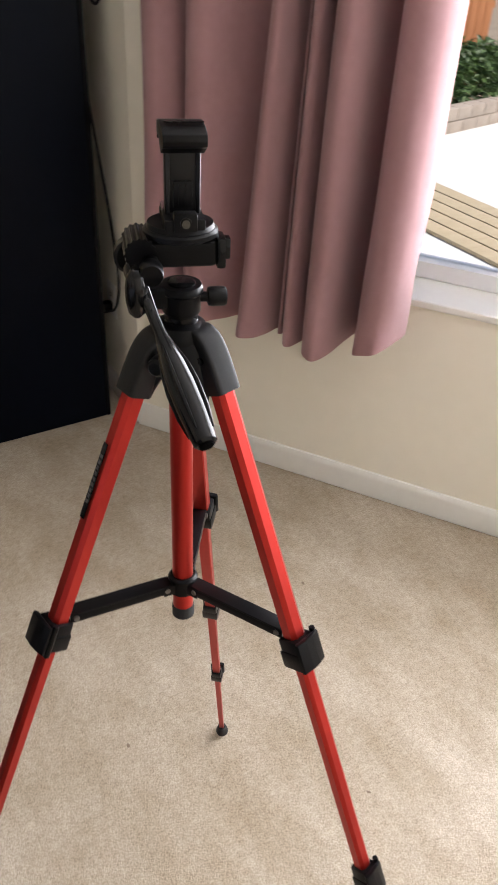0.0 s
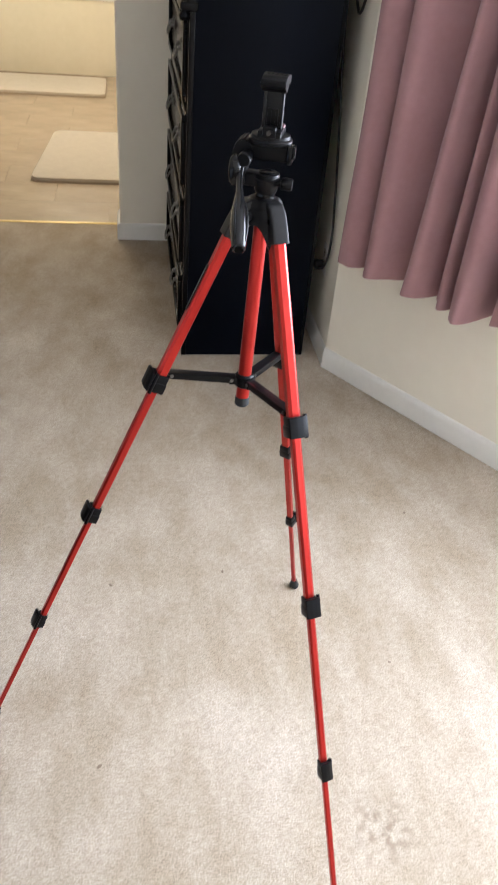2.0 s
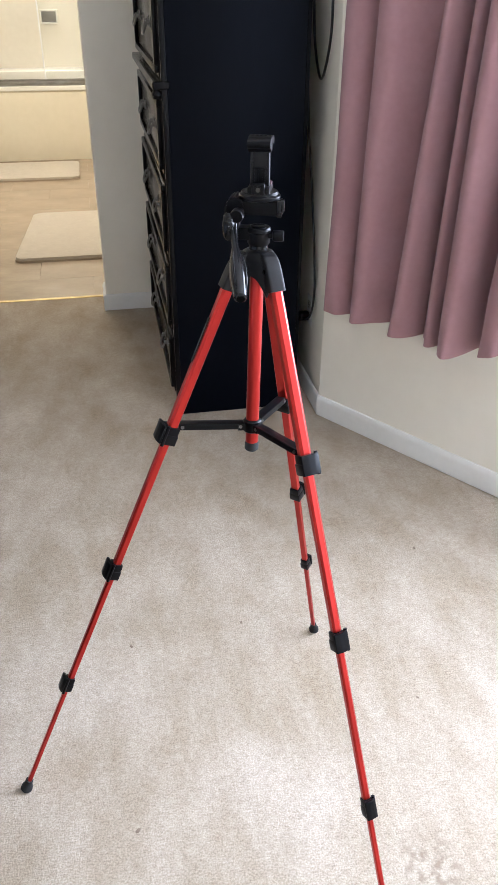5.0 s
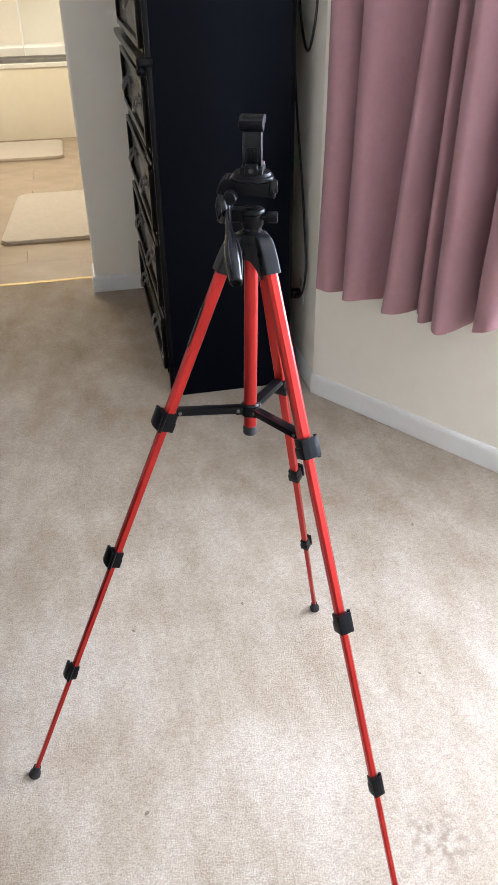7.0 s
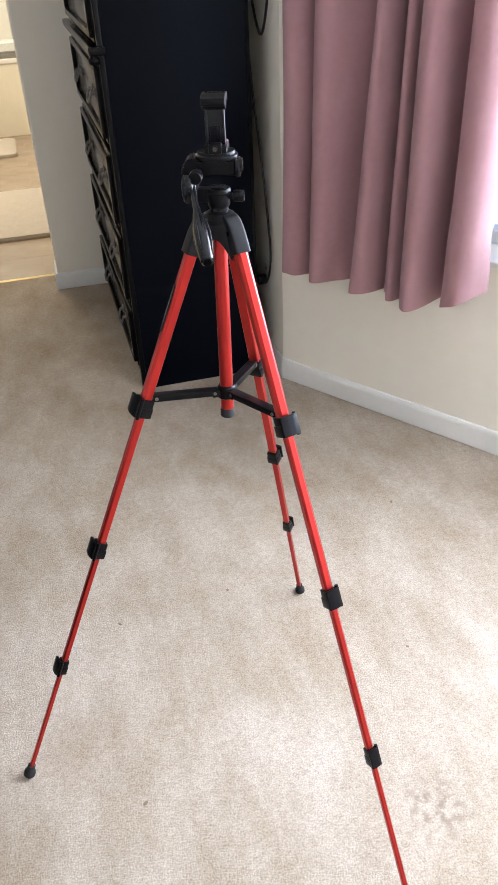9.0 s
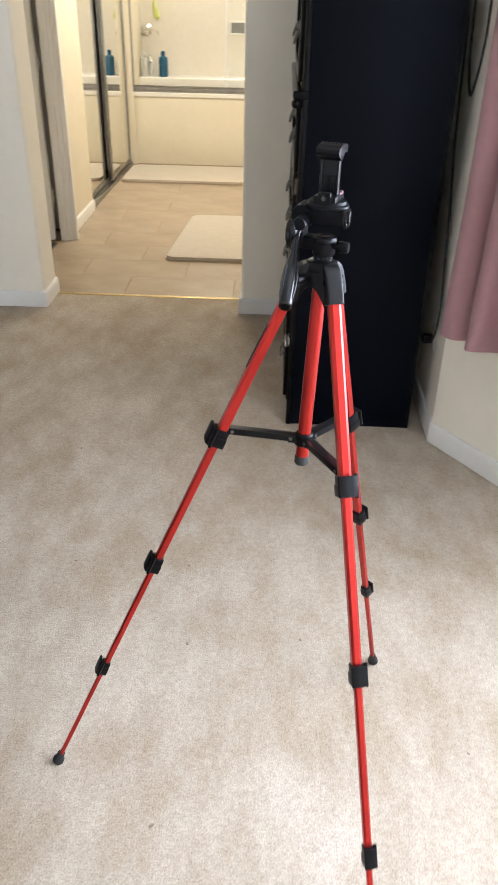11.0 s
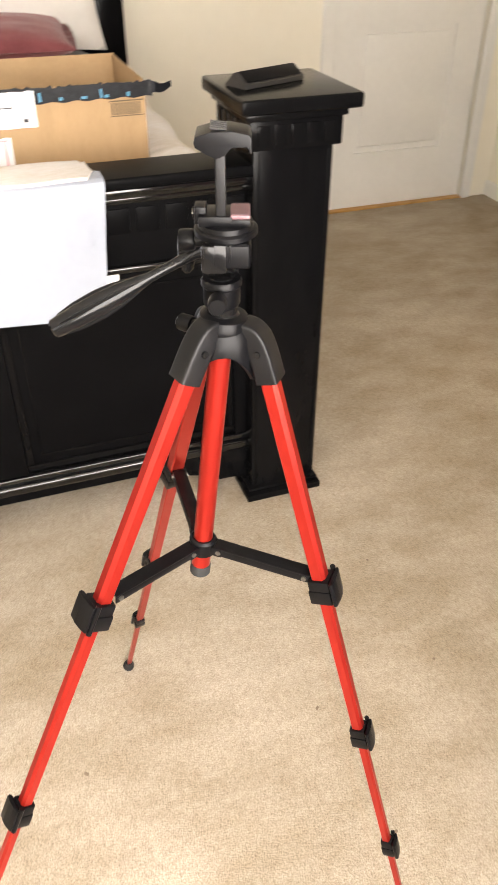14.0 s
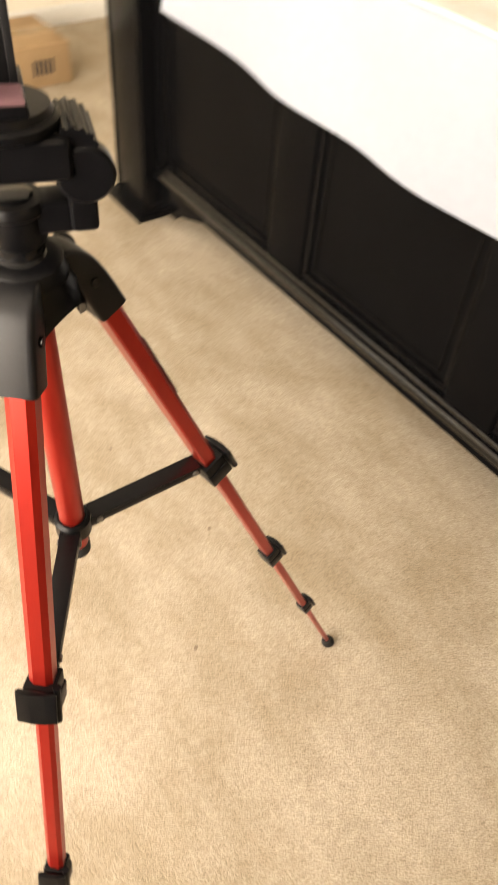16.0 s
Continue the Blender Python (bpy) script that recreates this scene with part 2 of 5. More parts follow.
SOIL = varied("dry_soil", (0.20, 0.15, 0.10), (0.28, 0.22, 0.15), 2.0, 0.95, bump=0.6, bump_scale=30)
PLANK = varied("weathered_timber", (0.36, 0.28, 0.17), (0.46, 0.37, 0.24), 3.0, 0.75, bump=0.25, bump_scale=60, stretch=(1, 8, 1))
STONE = varied("buff_block", (0.30, 0.24, 0.19), (0.42, 0.35, 0.28), 5.0, 0.9, bump=0.5, bump_scale=40)
FENCE = varied("orange_stained_fence", (0.36, 0.13, 0.045), (0.50, 0.20, 0.075), 4.0, 0.75, bump=0.25, bump_scale=50, stretch=(6, 6, 0.6))
LEAF = varied("hedge_leaf", (0.035, 0.075, 0.018), (0.09, 0.15, 0.035), 7.0, 0.5)
TWIG = mat("twig_bark", (0.08, 0.055, 0.035), 0.9)
SPOT = mat("carpet_stain", (0.20, 0.15, 0.11), 0.95)
CABLE = varied("black_cable", (0.010, 0.010, 0.010), (0.018, 0.018, 0.018), 30.0, 0.5)
HINGE = varied("worn_nickel", (0.45, 0.44, 0.42), (0.6, 0.59, 0.57), 40.0, 0.35, metal=0.9)


# near-black colour for the shade inside a hole
HOLESHADE = mat("hollow_shade", (0.002, 0.002, 0.002), 0.9, 0, 0.02)


def glass_material():
    m = mat("clear_glass", (0.95, 0.97, 0.97), 0.0)
    b = m.node_tree.nodes["Principled BSDF"]
    b.inputs["Transmission Weight"].default_value = 1.0
    b.inputs["IOR"].default_value = 1.02
    return m


GLASS = glass_material()


# ---- building helpers ----
def thing(name, label, category, at=(0, 0, 0), group="", kind=""):
    ob = new(name)
    ob.location = at
    ob.empty_display_size = 0.05
    return tagged(ob, label, category, group, kind)


def finish(bm, name, material, smooth=35.0):
    me = bpy.data.meshes.new(name)
    bmesh.ops.recalc_face_normals(bm, faces=bm.faces)
    for f in bm.faces:
        f.smooth = True
    for e in bm.edges:
        if len(e.link_faces) == 2 and e.calc_face_angle(0.0) > radians(smooth):
            e.smooth = False
    bm.to_mesh(me)
    bm.free()
    me.materials.append(material)
    return me


def part(name, bm, material, parent, label="", kind=""):
    """One mesh object under a thing or a part, built in world coordinates."""
    ob = new(name, finish(bm, name, material))
    top = parent
    off = Vector()
    while top is not None:
        off += top.location
        top = top.parent
    ob.data.transform(Matrix.Translation(-off))
    ob.parent = parent
    return tagged(ob, label, kind=kind)


def solo(name, bm, material, label, category, kind="", group=""):
    return tagged(new(name, finish(bm, name, material)), label, category, group, kind)


def bevel(bm, geom_verts, width, seg=2):
    vs = set(geom_verts)
    es = [e for e in bm.edges if e.verts[0] in vs and e.verts[1] in vs]
    bmesh.ops.bevel(bm, geom=es, offset=width, segments=seg, affect="EDGES", profile=0.6)


def block(bm, lo, hi, m=None, b=0.0, seg=2):
    """A box between two corners, bevelled, moved by m."""
    lo, hi = Vector(lo), Vector(hi)
    made = bmesh.ops.create_cube(bm, size=1.0, matrix=Matrix.LocRotScale((lo + hi) / 2, None, hi - lo))["verts"]
    start = set(bm.verts) - set(made)
    if b:
        bevel(bm, made, b, seg)
    if m is not None:
        bmesh.ops.transform(bm, matrix=m, verts=[v for v in bm.verts if v not in start])
    return bm


def frame_of(p, q, side=None):
    """A matrix with its z axis from p to q."""
    z = (Vector(q) - Vector(p)).normalized()
    x = Vector(side) if side is not None else (Vector((0, 0, 1)) if abs(z.z) < 0.95 else Vector((1, 0, 0)))
    x = (x - z * x.dot(z)).normalized()
    y = z.cross(x)
    m = Matrix((x, y, z)).transposed().to_4x4()
    m.translation = p
    return m


def lathe(bm, profile, m=None, n=20, caps=True):
    """A turned body from (radius, height) pairs."""
    rings = []
    for r, z in profile:
        rings.append([bm.verts.new((r * math.cos(2 * math.pi * k / n), r * math.sin(2 * math.pi * k / n), z)) for k in range(n)])
    for a, b in zip(rings, rings[1:]):
        for k in range(n):
            bm.faces.new((a[k], a[(k + 1) % n], b[(k + 1) % n], b[k]))
    if caps:
        bm.faces.new(rings[0][::-1])
        bm.faces.new(rings[-1])
    if m is not None:
        bmesh.ops.transform(bm, matrix=m, verts=[v for r in rings for v in r])
    return bm


def rod(bm, p, q, r, r2=None, n=14):
    d = (Vector(q) - Vector(p)).length
    return lathe(bm, [(r, 0), (r if r2 is None else r2, d)], frame_of(p, q), n)


def tube(bm, pts, r, n=8):
    """A round bar along a line of places."""
    pts = [Vector(p) for p in pts]
    rings = []
    for i, p in enumerate(pts):
        t = (pts[min(i + 1, len(pts) - 1)] - pts[max(i - 1, 0)]).normalized()
        m = frame_of(p, p + t, (0.31, 0.17, 0.93))
        rr = r[i] if isinstance(r, (list, tuple)) else r
        rings.append([bm.verts.new(m @ Vector((rr * math.cos(2 * math.pi * k / n), rr * math.sin(2 * math.pi * k / n), 0))) for k in range(n)])
    for a, b in zip(rings, rings[1:]):
        for k in range(n):
            bm.faces.new((a[k], a[(k + 1) % n], b[(k + 1) % n], b[k]))
    bm.faces.new(rings[0][::-1])
    bm.faces.new(rings[-1])
    return bm


def prism(bm, outline, z0, z1, m=None, b=0.0):
    """An outline in x, y drawn out from z0 to z1."""
    lo = [bm.verts.new((x, y, z0)) for x, y in outline]
    hi = [bm.verts.new((x, y, z1)) for x, y in outline]
    n = len(outline)
    bm.faces.new(lo[::-1])
    bm.faces.new(hi)
    for k in range(n):
        bm.faces.new((lo[k], lo[(k + 1) % n], hi[(k + 1) % n], hi[k]))
    start = set(bm.verts) - set(lo + hi)
    if b:
        bevel(bm, lo + hi, b)
    if m is not None:
        bmesh.ops.transform(bm, matrix=m, verts=[v for v in bm.verts if v not in start])
    return bm


def curve_points(pts, steps=8):
    """A smooth line through the given places."""
    pts = [Vector(p) for p in pts]
    out = []
    for i in range(len(pts) - 1):
        p0, p1, p2, p3 = pts[max(i - 1, 0)], pts[i], pts[i + 1], pts[min(i + 2, len(pts) - 1)]
        for k in range(steps):
            t = k / steps
            out.append(0.5 * (2 * p1 + (p2 - p0) * t + (2 * p0 - 5 * p1 + 4 * p2 - p3) * t * t + (3 * p1 - p0 - 3 * p2 + p3) * t ** 3))
    out.append(pts[-1])
    return out


def sheet(fn, nu, nv, thick=0.0):
    """A grid surface from fn(u, v), with thickness if asked."""
    bm = bmesh.new()
    g = [[bm.verts.new(fn(i / nu, j / nv)) for j in range(nv + 1)] for i in range(nu + 1)]
    for i in range(nu):
        for j in range(nv):
            bm.faces.new((g[i][j], g[i + 1][j], g[i + 1][j + 1], g[i][j + 1]))
    bmesh.ops.recalc_face_normals(bm, faces=bm.faces)
    if thick:
        bmesh.ops.solidify(bm, geom=bm.faces[:], thickness=thick)
    return bm


# ---- structure ----
ROOM_H = 2.44


def wall_piece(bm, lo, hi, b=0.012):
    return block(bm, lo, hi, b=b, seg=3)


bm = bmesh.new()
FLOOR_PLAN = ((-3.3, -3.405), (2.5, -3.405), (2.5, -1.33), (0.63, 1.46), (0.63, 2.845), (-3.3, 2.845))
bm.faces.new([bm.verts.new((x, y, 0)) for x, y in FLOOR_PLAN])
floor = solo("floor", bm, CARPET, "worn beige cut-pile carpet with footmarks and stains", "carpet", "structure")

bm = bmesh.new()
prism(bm, [(-3.3, -3.6), (2.62, -3.6), (2.62, -1.26), (0.72, 1.50), (0.72, 2.86), (0.62, 7.4), (-3.3, 7.4)], ROOM_H, ROOM_H + 0.1)
solo("ceiling", bm, CEIL, "plain off-white painted ceiling", "ceiling", "structure")

bm = bmesh.new()
wall_piece(bm, (-3.25, 2.642, 0), (-1.268, 2.878, ROOM_H), 0.018)
solo("wall_north", bm, WALL, "cream painted wall with rounded end corner", "wall", "structure")
bm = bmesh.new()
wall_piece(bm, (-0.235, 2.645, 0), (0.70, 2.835, ROOM_H), 0.018)
solo("wall_north_east", bm, WALL, "cream painted wall between doorway and chest", "wall", "structure")
bm = bmesh.new()
block(bm, (-1.30, 2.66, 2.16), (-0.22, 2.83, ROOM_H))
solo("wall_header", bm, WALL, "cream wall over the bathroom opening", "wall", "structure")
bm = bmesh.new()
block(bm, (0.551, 1.407, 0), (0.70, 2.66, ROOM_H))
solo("wall_east", bm, WALL, "cream painted wall behind the tall chest", "wall", "structure")
bm = bmesh.new()
block(bm, (-3.25, -3.55, 0), (3.0, -3.40, ROOM_H))
solo("wall_south", bm, WALL, "cream painted wall behind the bed", "wall", "structure")
bm = bmesh.new()
for lo, hi in (((2.42, -3.55, 0), (2.57, -3.10, ROOM_H)), ((2.42, -1.60, 0), (2.57, -1.20, ROOM_H)), ((2.42, -3.10, 0), (2.57, -1.60, 0.70)), ((2.42, -3.10, 2.10), (2.57, -1.60, ROOM_H))):
    block(bm, lo, hi)
solo("wall_south_east", bm, WALL, "cream painted side wall", "wall", "structure")

DOOR_Y0, DOOR_Y1, DOOR_H = 1.595, 2.465, 2.04
bm = bmesh.new()
block(bm, (-3.25, -3.45, 0), (-3.10, DOOR_Y0 - 0.01, ROOM_H))
block(bm, (-3.25, DOOR_Y1 + 0.01, 0), (-3.10, 2.70, ROOM_H))
block(bm, (-3.25, DOOR_Y0 - 0.02, DOOR_H + 0.01), (-3.10, DOOR_Y1 + 0.02, ROOM_H))
solo("wall_west", bm, WALL, "cream painted wall behind the headboard", "wall", "structure")

# window wall, in its own axes: x along the wall, y into the room
WM = Matrix((WB, WN, Vector((0, 0, 1)))).transposed().to_4x4()
WM.translation = WA
T = 0.20
bm = bmesh.new()
block(bm, (0.0, -T, 0), (3.40, 0, WIN_Z0 - 0.02), WM)
block(bm, (0.0, -T, WIN_Z1), (3.40, 0, ROOM_H), WM)
block(bm, (0.0, -T, WIN_Z0 - 0.02), (WIN_S0, 0, WIN_Z1), WM)
block(bm, (WIN_S1, -T, WIN_Z0 - 0.02), (3.40, 0, WIN_Z1), WM)
solo("wall_window", bm, WALL, "cream painted wall under the window", "wall", "structure")

window = thing("window_1", "white vinyl window with deep painted sill", "window", (0, 0, 0), kind="structure")
bm = bmesh.new()
block(bm, (WIN_S0 + 0.005, -T, WIN_Z0 - 0.02), (WIN_S1 - 0.005, 0.012, WIN_Z0), WM, 0.006, 3)
part("window_sill", bm, TRIM, window, "white painted sill")
bm = bmesh.new()
for a, b, c, d in ((WIN_S0, WIN_S0 + 0.05, WIN_Z0, WIN_Z1), (WIN_S1 - 0.05, WIN_S1, WIN_Z0, WIN_Z1), (WIN_S0 + 0.05, WIN_S1 - 0.05, WIN_Z0, WIN_Z0 + 0.045), (WIN_S0 + 0.05, WIN_S1 - 0.05, WIN_Z1 - 0.05, WIN_Z1)):
    block(bm, (a, -0.185, c), (b, -0.125, d), WM, 0.006)
part("window_frame", bm, VINYL, window)
half = (WIN_S0 + WIN_S1) / 2
bm = bmesh.new()
block(bm, (half - 0.03, -0.18, WIN_Z0 + 0.045), (half + 0.03, -0.13, WIN_Z1 - 0.05), WM, 0.005)
part("mullion", bm, VINYL, window)
for a, b in ((WIN_S0 + 0.05, half - 0.03), (half + 0.03, WIN_S1 - 0.05)):
    bm = bmesh.new()
    block(bm, (a, -0.160, WIN_Z0 + 0.045), (b, -0.155, WIN_Z1 - 0.05), WM)
    pane = part("pane", bm, GLASS, window, "clear glass pane")
    pane.visible_shadow = False


# unseen window, added only to give the fill lamp an opening
fill_window = thing("window_added_for_fill", "unseen white vinyl window added as an opening for the fill light", "window", (0, 0, 0), kind="structure")
bm = bmesh.new()
for lo, hi in (((2.50, -3.10, 0.70), (2.55, -3.05, 2.10)), ((2.50, -1.65, 0.70), (2.55, -1.60, 2.10)), ((2.50, -3.05, 0.70), (2.55, -1.65, 0.75)), ((2.50, -3.05, 2.05), (2.55, -1.65, 2.10))):
    block(bm, lo, hi, b=0.005)
part("window_frame", bm, VINYL, fill_window)
bm = bmesh.new()
block(bm, (2.523, -3.05, 0.75), (2.528, -1.65, 2.05))
side_pane = part("pane", bm, GLASS, fill_window, "clear glass pane")
side_pane.visible_shadow = False


def baseboard(name, p, q, label="white painted baseboard"):
    """A moulded skirting from p to q, the room on the left of the way."""
    p, q = Vector((*p, 0)), Vector((*q, 0))
    d = q - p
    m = Matrix((d.normalized(), Vector((-d.y, d.x, 0)).normalized(), Vector((0, 0, 1)))).transposed().to_4x4()
    m.translation = p
    prof = [(0, 0.002), (0.013, 0.002), (0.0135, 0.066), (0.010, 0.078), (0.006, 0.083), (0, 0.084)]
    bm = bmesh.new()
    ends = []
    for x in (0, d.length):
        ends.append([bm.verts.new(m @ Vector((x, y, z))) for y, z in prof])
    for k in range(len(prof)):
        j = (k + 1) % len(prof)
        bm.faces.new((ends[0][k], ends[0][j], ends[1][j], ends[1][k]))
    bm.faces.new(ends[0][::-1])
    bm.faces.new(ends[1])
    return solo(name, bm, TRIM, label, "baseboard", "structure")


we = wpt(3.3, 0, 0)
baseboard("baseboard_window", (we.x, we.y), (WA.x, WA.y), "white painted baseboard below the window")
baseboard("baseboard_east", (0.555, 1.40), (0.555, 2.645))
baseboard("baseboard_north_east", (0.555, 2.645), (-0.235, 2.645))
baseboard("baseboard_jamb", (-0.235, 2.630), (-0.235, 2.835))
baseboard("baseboard_end", (-1.268, 2.878), (-1.268, 2.628))
baseboard("baseboard_north", (-1.255, 2.642), (-3.10, 2.642), "scuffed white painted baseboard")
baseboard("baseboard_west", (-3.10, DOOR_Y0 - 0.07), (-3.10, -3.40))
baseboard("baseboard_south", (-3.10, -3.40), (2.42, -3.40))


def panel_door(name, w, h, t, label, knob_side, material=DOORPAINT):
    """A door of two wide panels in x (width), y (thickness), z, its hinge edge at x = 0."""
    top = thing(name, label, "door", kind="structure")
    bm = bmesh.new()
    xs = [0.004, 0.165, w - 0.165, w - 0.004]
    zs = [0.012, 0.30, 0.90, 1.06, 1.88, h - 0.004]
    for i in range(3):
        for j in range(5):
            if i == 1 and j in (1, 3):
                x0, x1, z0, z1 = xs[i], xs[i + 1], zs[j], zs[j + 1]
                block(bm, (x0, 0.012, z0), (x1, t - 0.012, z1))
                for s in (-1, 1):
                    y0 = 0.004 if s < 0 else t - 0.013
                    block(bm, (x0 + 0.032, y0, z0 + 0.032), (x1 - 0.032, y0 + 0.009, z1 - 0.032), b=0.007)
            else:
                block(bm, (xs[i], 0, zs[j]), (xs[i + 1], t, zs[j + 1]))
    part("leaf", bm, material, top)
    for s in (-1, 1):
        bm = bmesh.new()
        y = 0 if s < 0 else t
        lathe(bm, [(0.031, 0), (0.031, 0.006), (0.012, 0.010), (0.010, 0.034), (0.024, 0.042), (0.029, 0.054), (0.024, 0.066), (0.006, 0.070)], frame_of((w - 0.058, y, 1.10), (w - 0.058, y + s, 1.10)))
        part("door_knob", bm, HINGE, top, "round nickel knob")
    for z in (0.28, 1.05, 1.80):
        bm = bmesh.new()
        rod(bm, (-0.004, -0.004, z - 0.045), (-0.004, -0.004, z + 0.045), 0.006)
        block(bm, (0, -0.001, z - 0.045), (0.03, 0.002, z + 0.045))
        part("hinge", bm, HINGE, top, "small nickel hinge")
    return top


door = panel_door("door_1", DOOR_Y1 - DOOR_Y0, DOOR_H, 0.035, "closed white two-panel door with a round knob", 1)
door.matrix_world = pose(-3.155, DOOR_Y1, 0, 0, 0, -90) @ Matrix.Translation((0, -0.0, 0)) @ pose(0, 0, 0)


def casing(name, y0, y1, x, h, label):
    """A moulded door surround on a wall that faces +x."""
    bm = bmesh.new()
    for lo, hi in (((x, y0 - 0.06, 0), (x + 0.016, y0, h)), ((x, y1, 0), (x + 0.016, y1 + 0.06, h)), ((x, y0 - 0.06, h), (x + 0.016, y1 + 0.06, h + 0.06))):
        block(bm, lo, hi, b=0.005)
        block(bm, (lo[0] + 0.016, lo[1] + 0.006, lo[2]), (hi[0] + 0.006, hi[1] - 0.03, hi[2] - 0.006), b=0.003)
    return solo(name, bm, DOORPAINT, label, "door frame", "structure")


casing("trim_door", DOOR_Y0, DOOR_Y1, -3.10, DOOR_H, "white moulded door casing")
# strip whose orange colour stands for the yellow light in the door gap
bm = bmesh.new()
block(bm, (-3.16, DOOR_Y0, 0.001), (-3.085, DOOR_Y1, 0.011), b=0.003)
solo("door_gap_line", bm, varied("door_gap_light_tone", (0.42, 0.22, 0.06), (0.56, 0.31, 0.10), 9.0, 0.4), "orange strip under the door, coloured as the light in its gap", "threshold", "structure")
bm = bmesh.new()
block(bm, (-3.4, DOOR_Y0 - 0.2, 0), (-3.26, DOOR_Y1 + 0.2, ROOM_H))
solo("wall_hall", bm, WALL, "plain wall behind the closed door", "wall", "structure")


def outlet(name, m, label, plugged=False):
    """A duplex socket; x across, z up, y out of the wall."""
    top = thing(name, label, "outlet")
    bm = bmesh.new()
    block(bm, (-0.036, 0, -0.058), (0.036, 0.006, 0.058), m, 0.003)
    part("cover_plate", bm, OUTLET, top)
    for z in (-0.022, 0.022):
        bm = bmesh.new()
        block(bm, (-0.017, 0.005, z - 0.0145), (0.017, 0.0085, z + 0.0145), m, 0.003)
        face = part("socket", bm, SOCKET, top)
        for x in (-0.0065, 0.0065):
            bm = bmesh.new()
            block(bm, (x - 0.0012, 0.0080, z - 0.003), (x + 0.0012, 0.0092, z + 0.006), m)
            part("slot", bm, SLOT, face)
        bm = bmesh.new()
        lathe(bm, [(0.0026, 0.0080), (0.0026, 0.0092)], m @ pose(0, 0, z - 0.009, -90), 10)
        part("ground_hole", bm, SLOT, face)
    if plugged:
        bm = bmesh.new()
        block(bm, (-0.015, 0.009, -0.038), (0.015, 0.045, -0.006), m, 0.005)
        part("plug", bm, PLASTIC, top, "black plug")
    return top


outlet("outlet", pose(-1.665, 2.642, 0.398, 0, 0, 180), "white duplex outlet on the cream wall")
outlet("outlet", pose(0.555, 1.60, 0.36, 0, 0, 90), "white duplex outlet with a black plug", True)

# ---- bathroom ----
TUB_Y = 6.40
bm = bmesh.new()
block(bm, (-1.62, 2.845, -0.10), (0.50, TUB_Y + 0.1, -0.006))
solo("floor_bathroom", bm, GROUT, "beige grout bed of the bathroom floor", "floor", "structure")
bm = bmesh.new()
prism(bm, [(-1.268, 2.838), (-0.235, 2.838), (-0.235, 2.862), (-1.268, 2.862)], -0.004, 0.004, b=0.003)
solo("threshold", bm, varied("worn_brass_strip", (0.50, 0.36, 0.14), (0.66, 0.50, 0.22), 20.0, 0.35, metal=0.7), "worn brass transition strip in the doorway", "threshold", "structure")
bm = bmesh.new()
block(bm, (-1.49, 3.86, 0), (-1.45, 4.62, ROOM_H), b=0.008)
solo("wall_bath_west", bm, BATHWALL, "cream bathroom wall beside the mirrored closet", "wall", "structure")
baseboard("baseboard_bath", (-1.45, 4.62), (-1.45, 3.89))
bm = bmesh.new()
block(bm, (-1.58, 4.62, 2.06), (-1.45, 6.38, ROOM_H))
solo("wall_closet_header", bm, BATHWALL, "cream wall over the mirrored closet", "wall", "structure")
bm = bmesh.new()
block(bm, (-1.70, 6.36, 0), (-1.455, 7.30, ROOM_H), b=0.008)
solo("wall_tub_west", bm, BATHWALL, "cream wall at the end of the tub", "wall", "structure")
bm = bmesh.new()
block(bm, (-1.60, 7.14, 0), (0.60, 7.30, ROOM_H))
solo("wall_tub", bm, SURROUND, "cream tub surround wall", "wall", "structure")
bm = bmesh.new()
block(bm, (0.38, 2.80, 0), (0.52, 7.20, ROOM_H))
solo("wall_bath_east", bm, BATHWALL, "cream bathroom side wall", "wall", "structure")
bm = bmesh.new()
block(bm, (-1.75, 4.4, 0), (-1.60, 6.5, ROOM_H))
solo("wall_closet_back", bm, BATHWALL, "plain back wall of the closet", "wall", "structure")

# side doorway with its open leaf and the dark room behind it
bm = bmesh.new()
block(bm, (-2.60, 2.86, -0.05), (-1.50, 4.20, -0.002))
solo("floor_side_room", bm, DARKFLOOR, "dark grey plank floor of the side room", "floor", "structure")
bm = bmesh.new()
block(bm, (-2.70, 2.85, 0), (-2.58, 4.22, ROOM_H))
block(bm, (-2.60, 4.10, 0), (-1.48, 4.22, ROOM_H))
solo("wall_side_room", bm, WALL, "plain walls of the unlit side room", "wall", "structure")
bm = bmesh.new()
for lo, hi in (((-1.492, 3.826, 0), (-1.445, 3.870, 2.06)), ((-1.450, 3.838, 0), (-1.415, 3.885, 2.06)), ((-1.42, 3.850, 0), (-1.388, 3.895, 2.06))):
    block(bm, lo, hi, b=0.005)
solo("trim_side_door", bm, DOORPAINT, "white stepped door casing", "door frame", "structure")
side_door = panel_door("door_2", 0.76, 2.03, 0.035, "white door standing open into the unlit side room", 1)
side_door.matrix_world = pose(-1.522, 3.835, 0, 0, 0, 182)

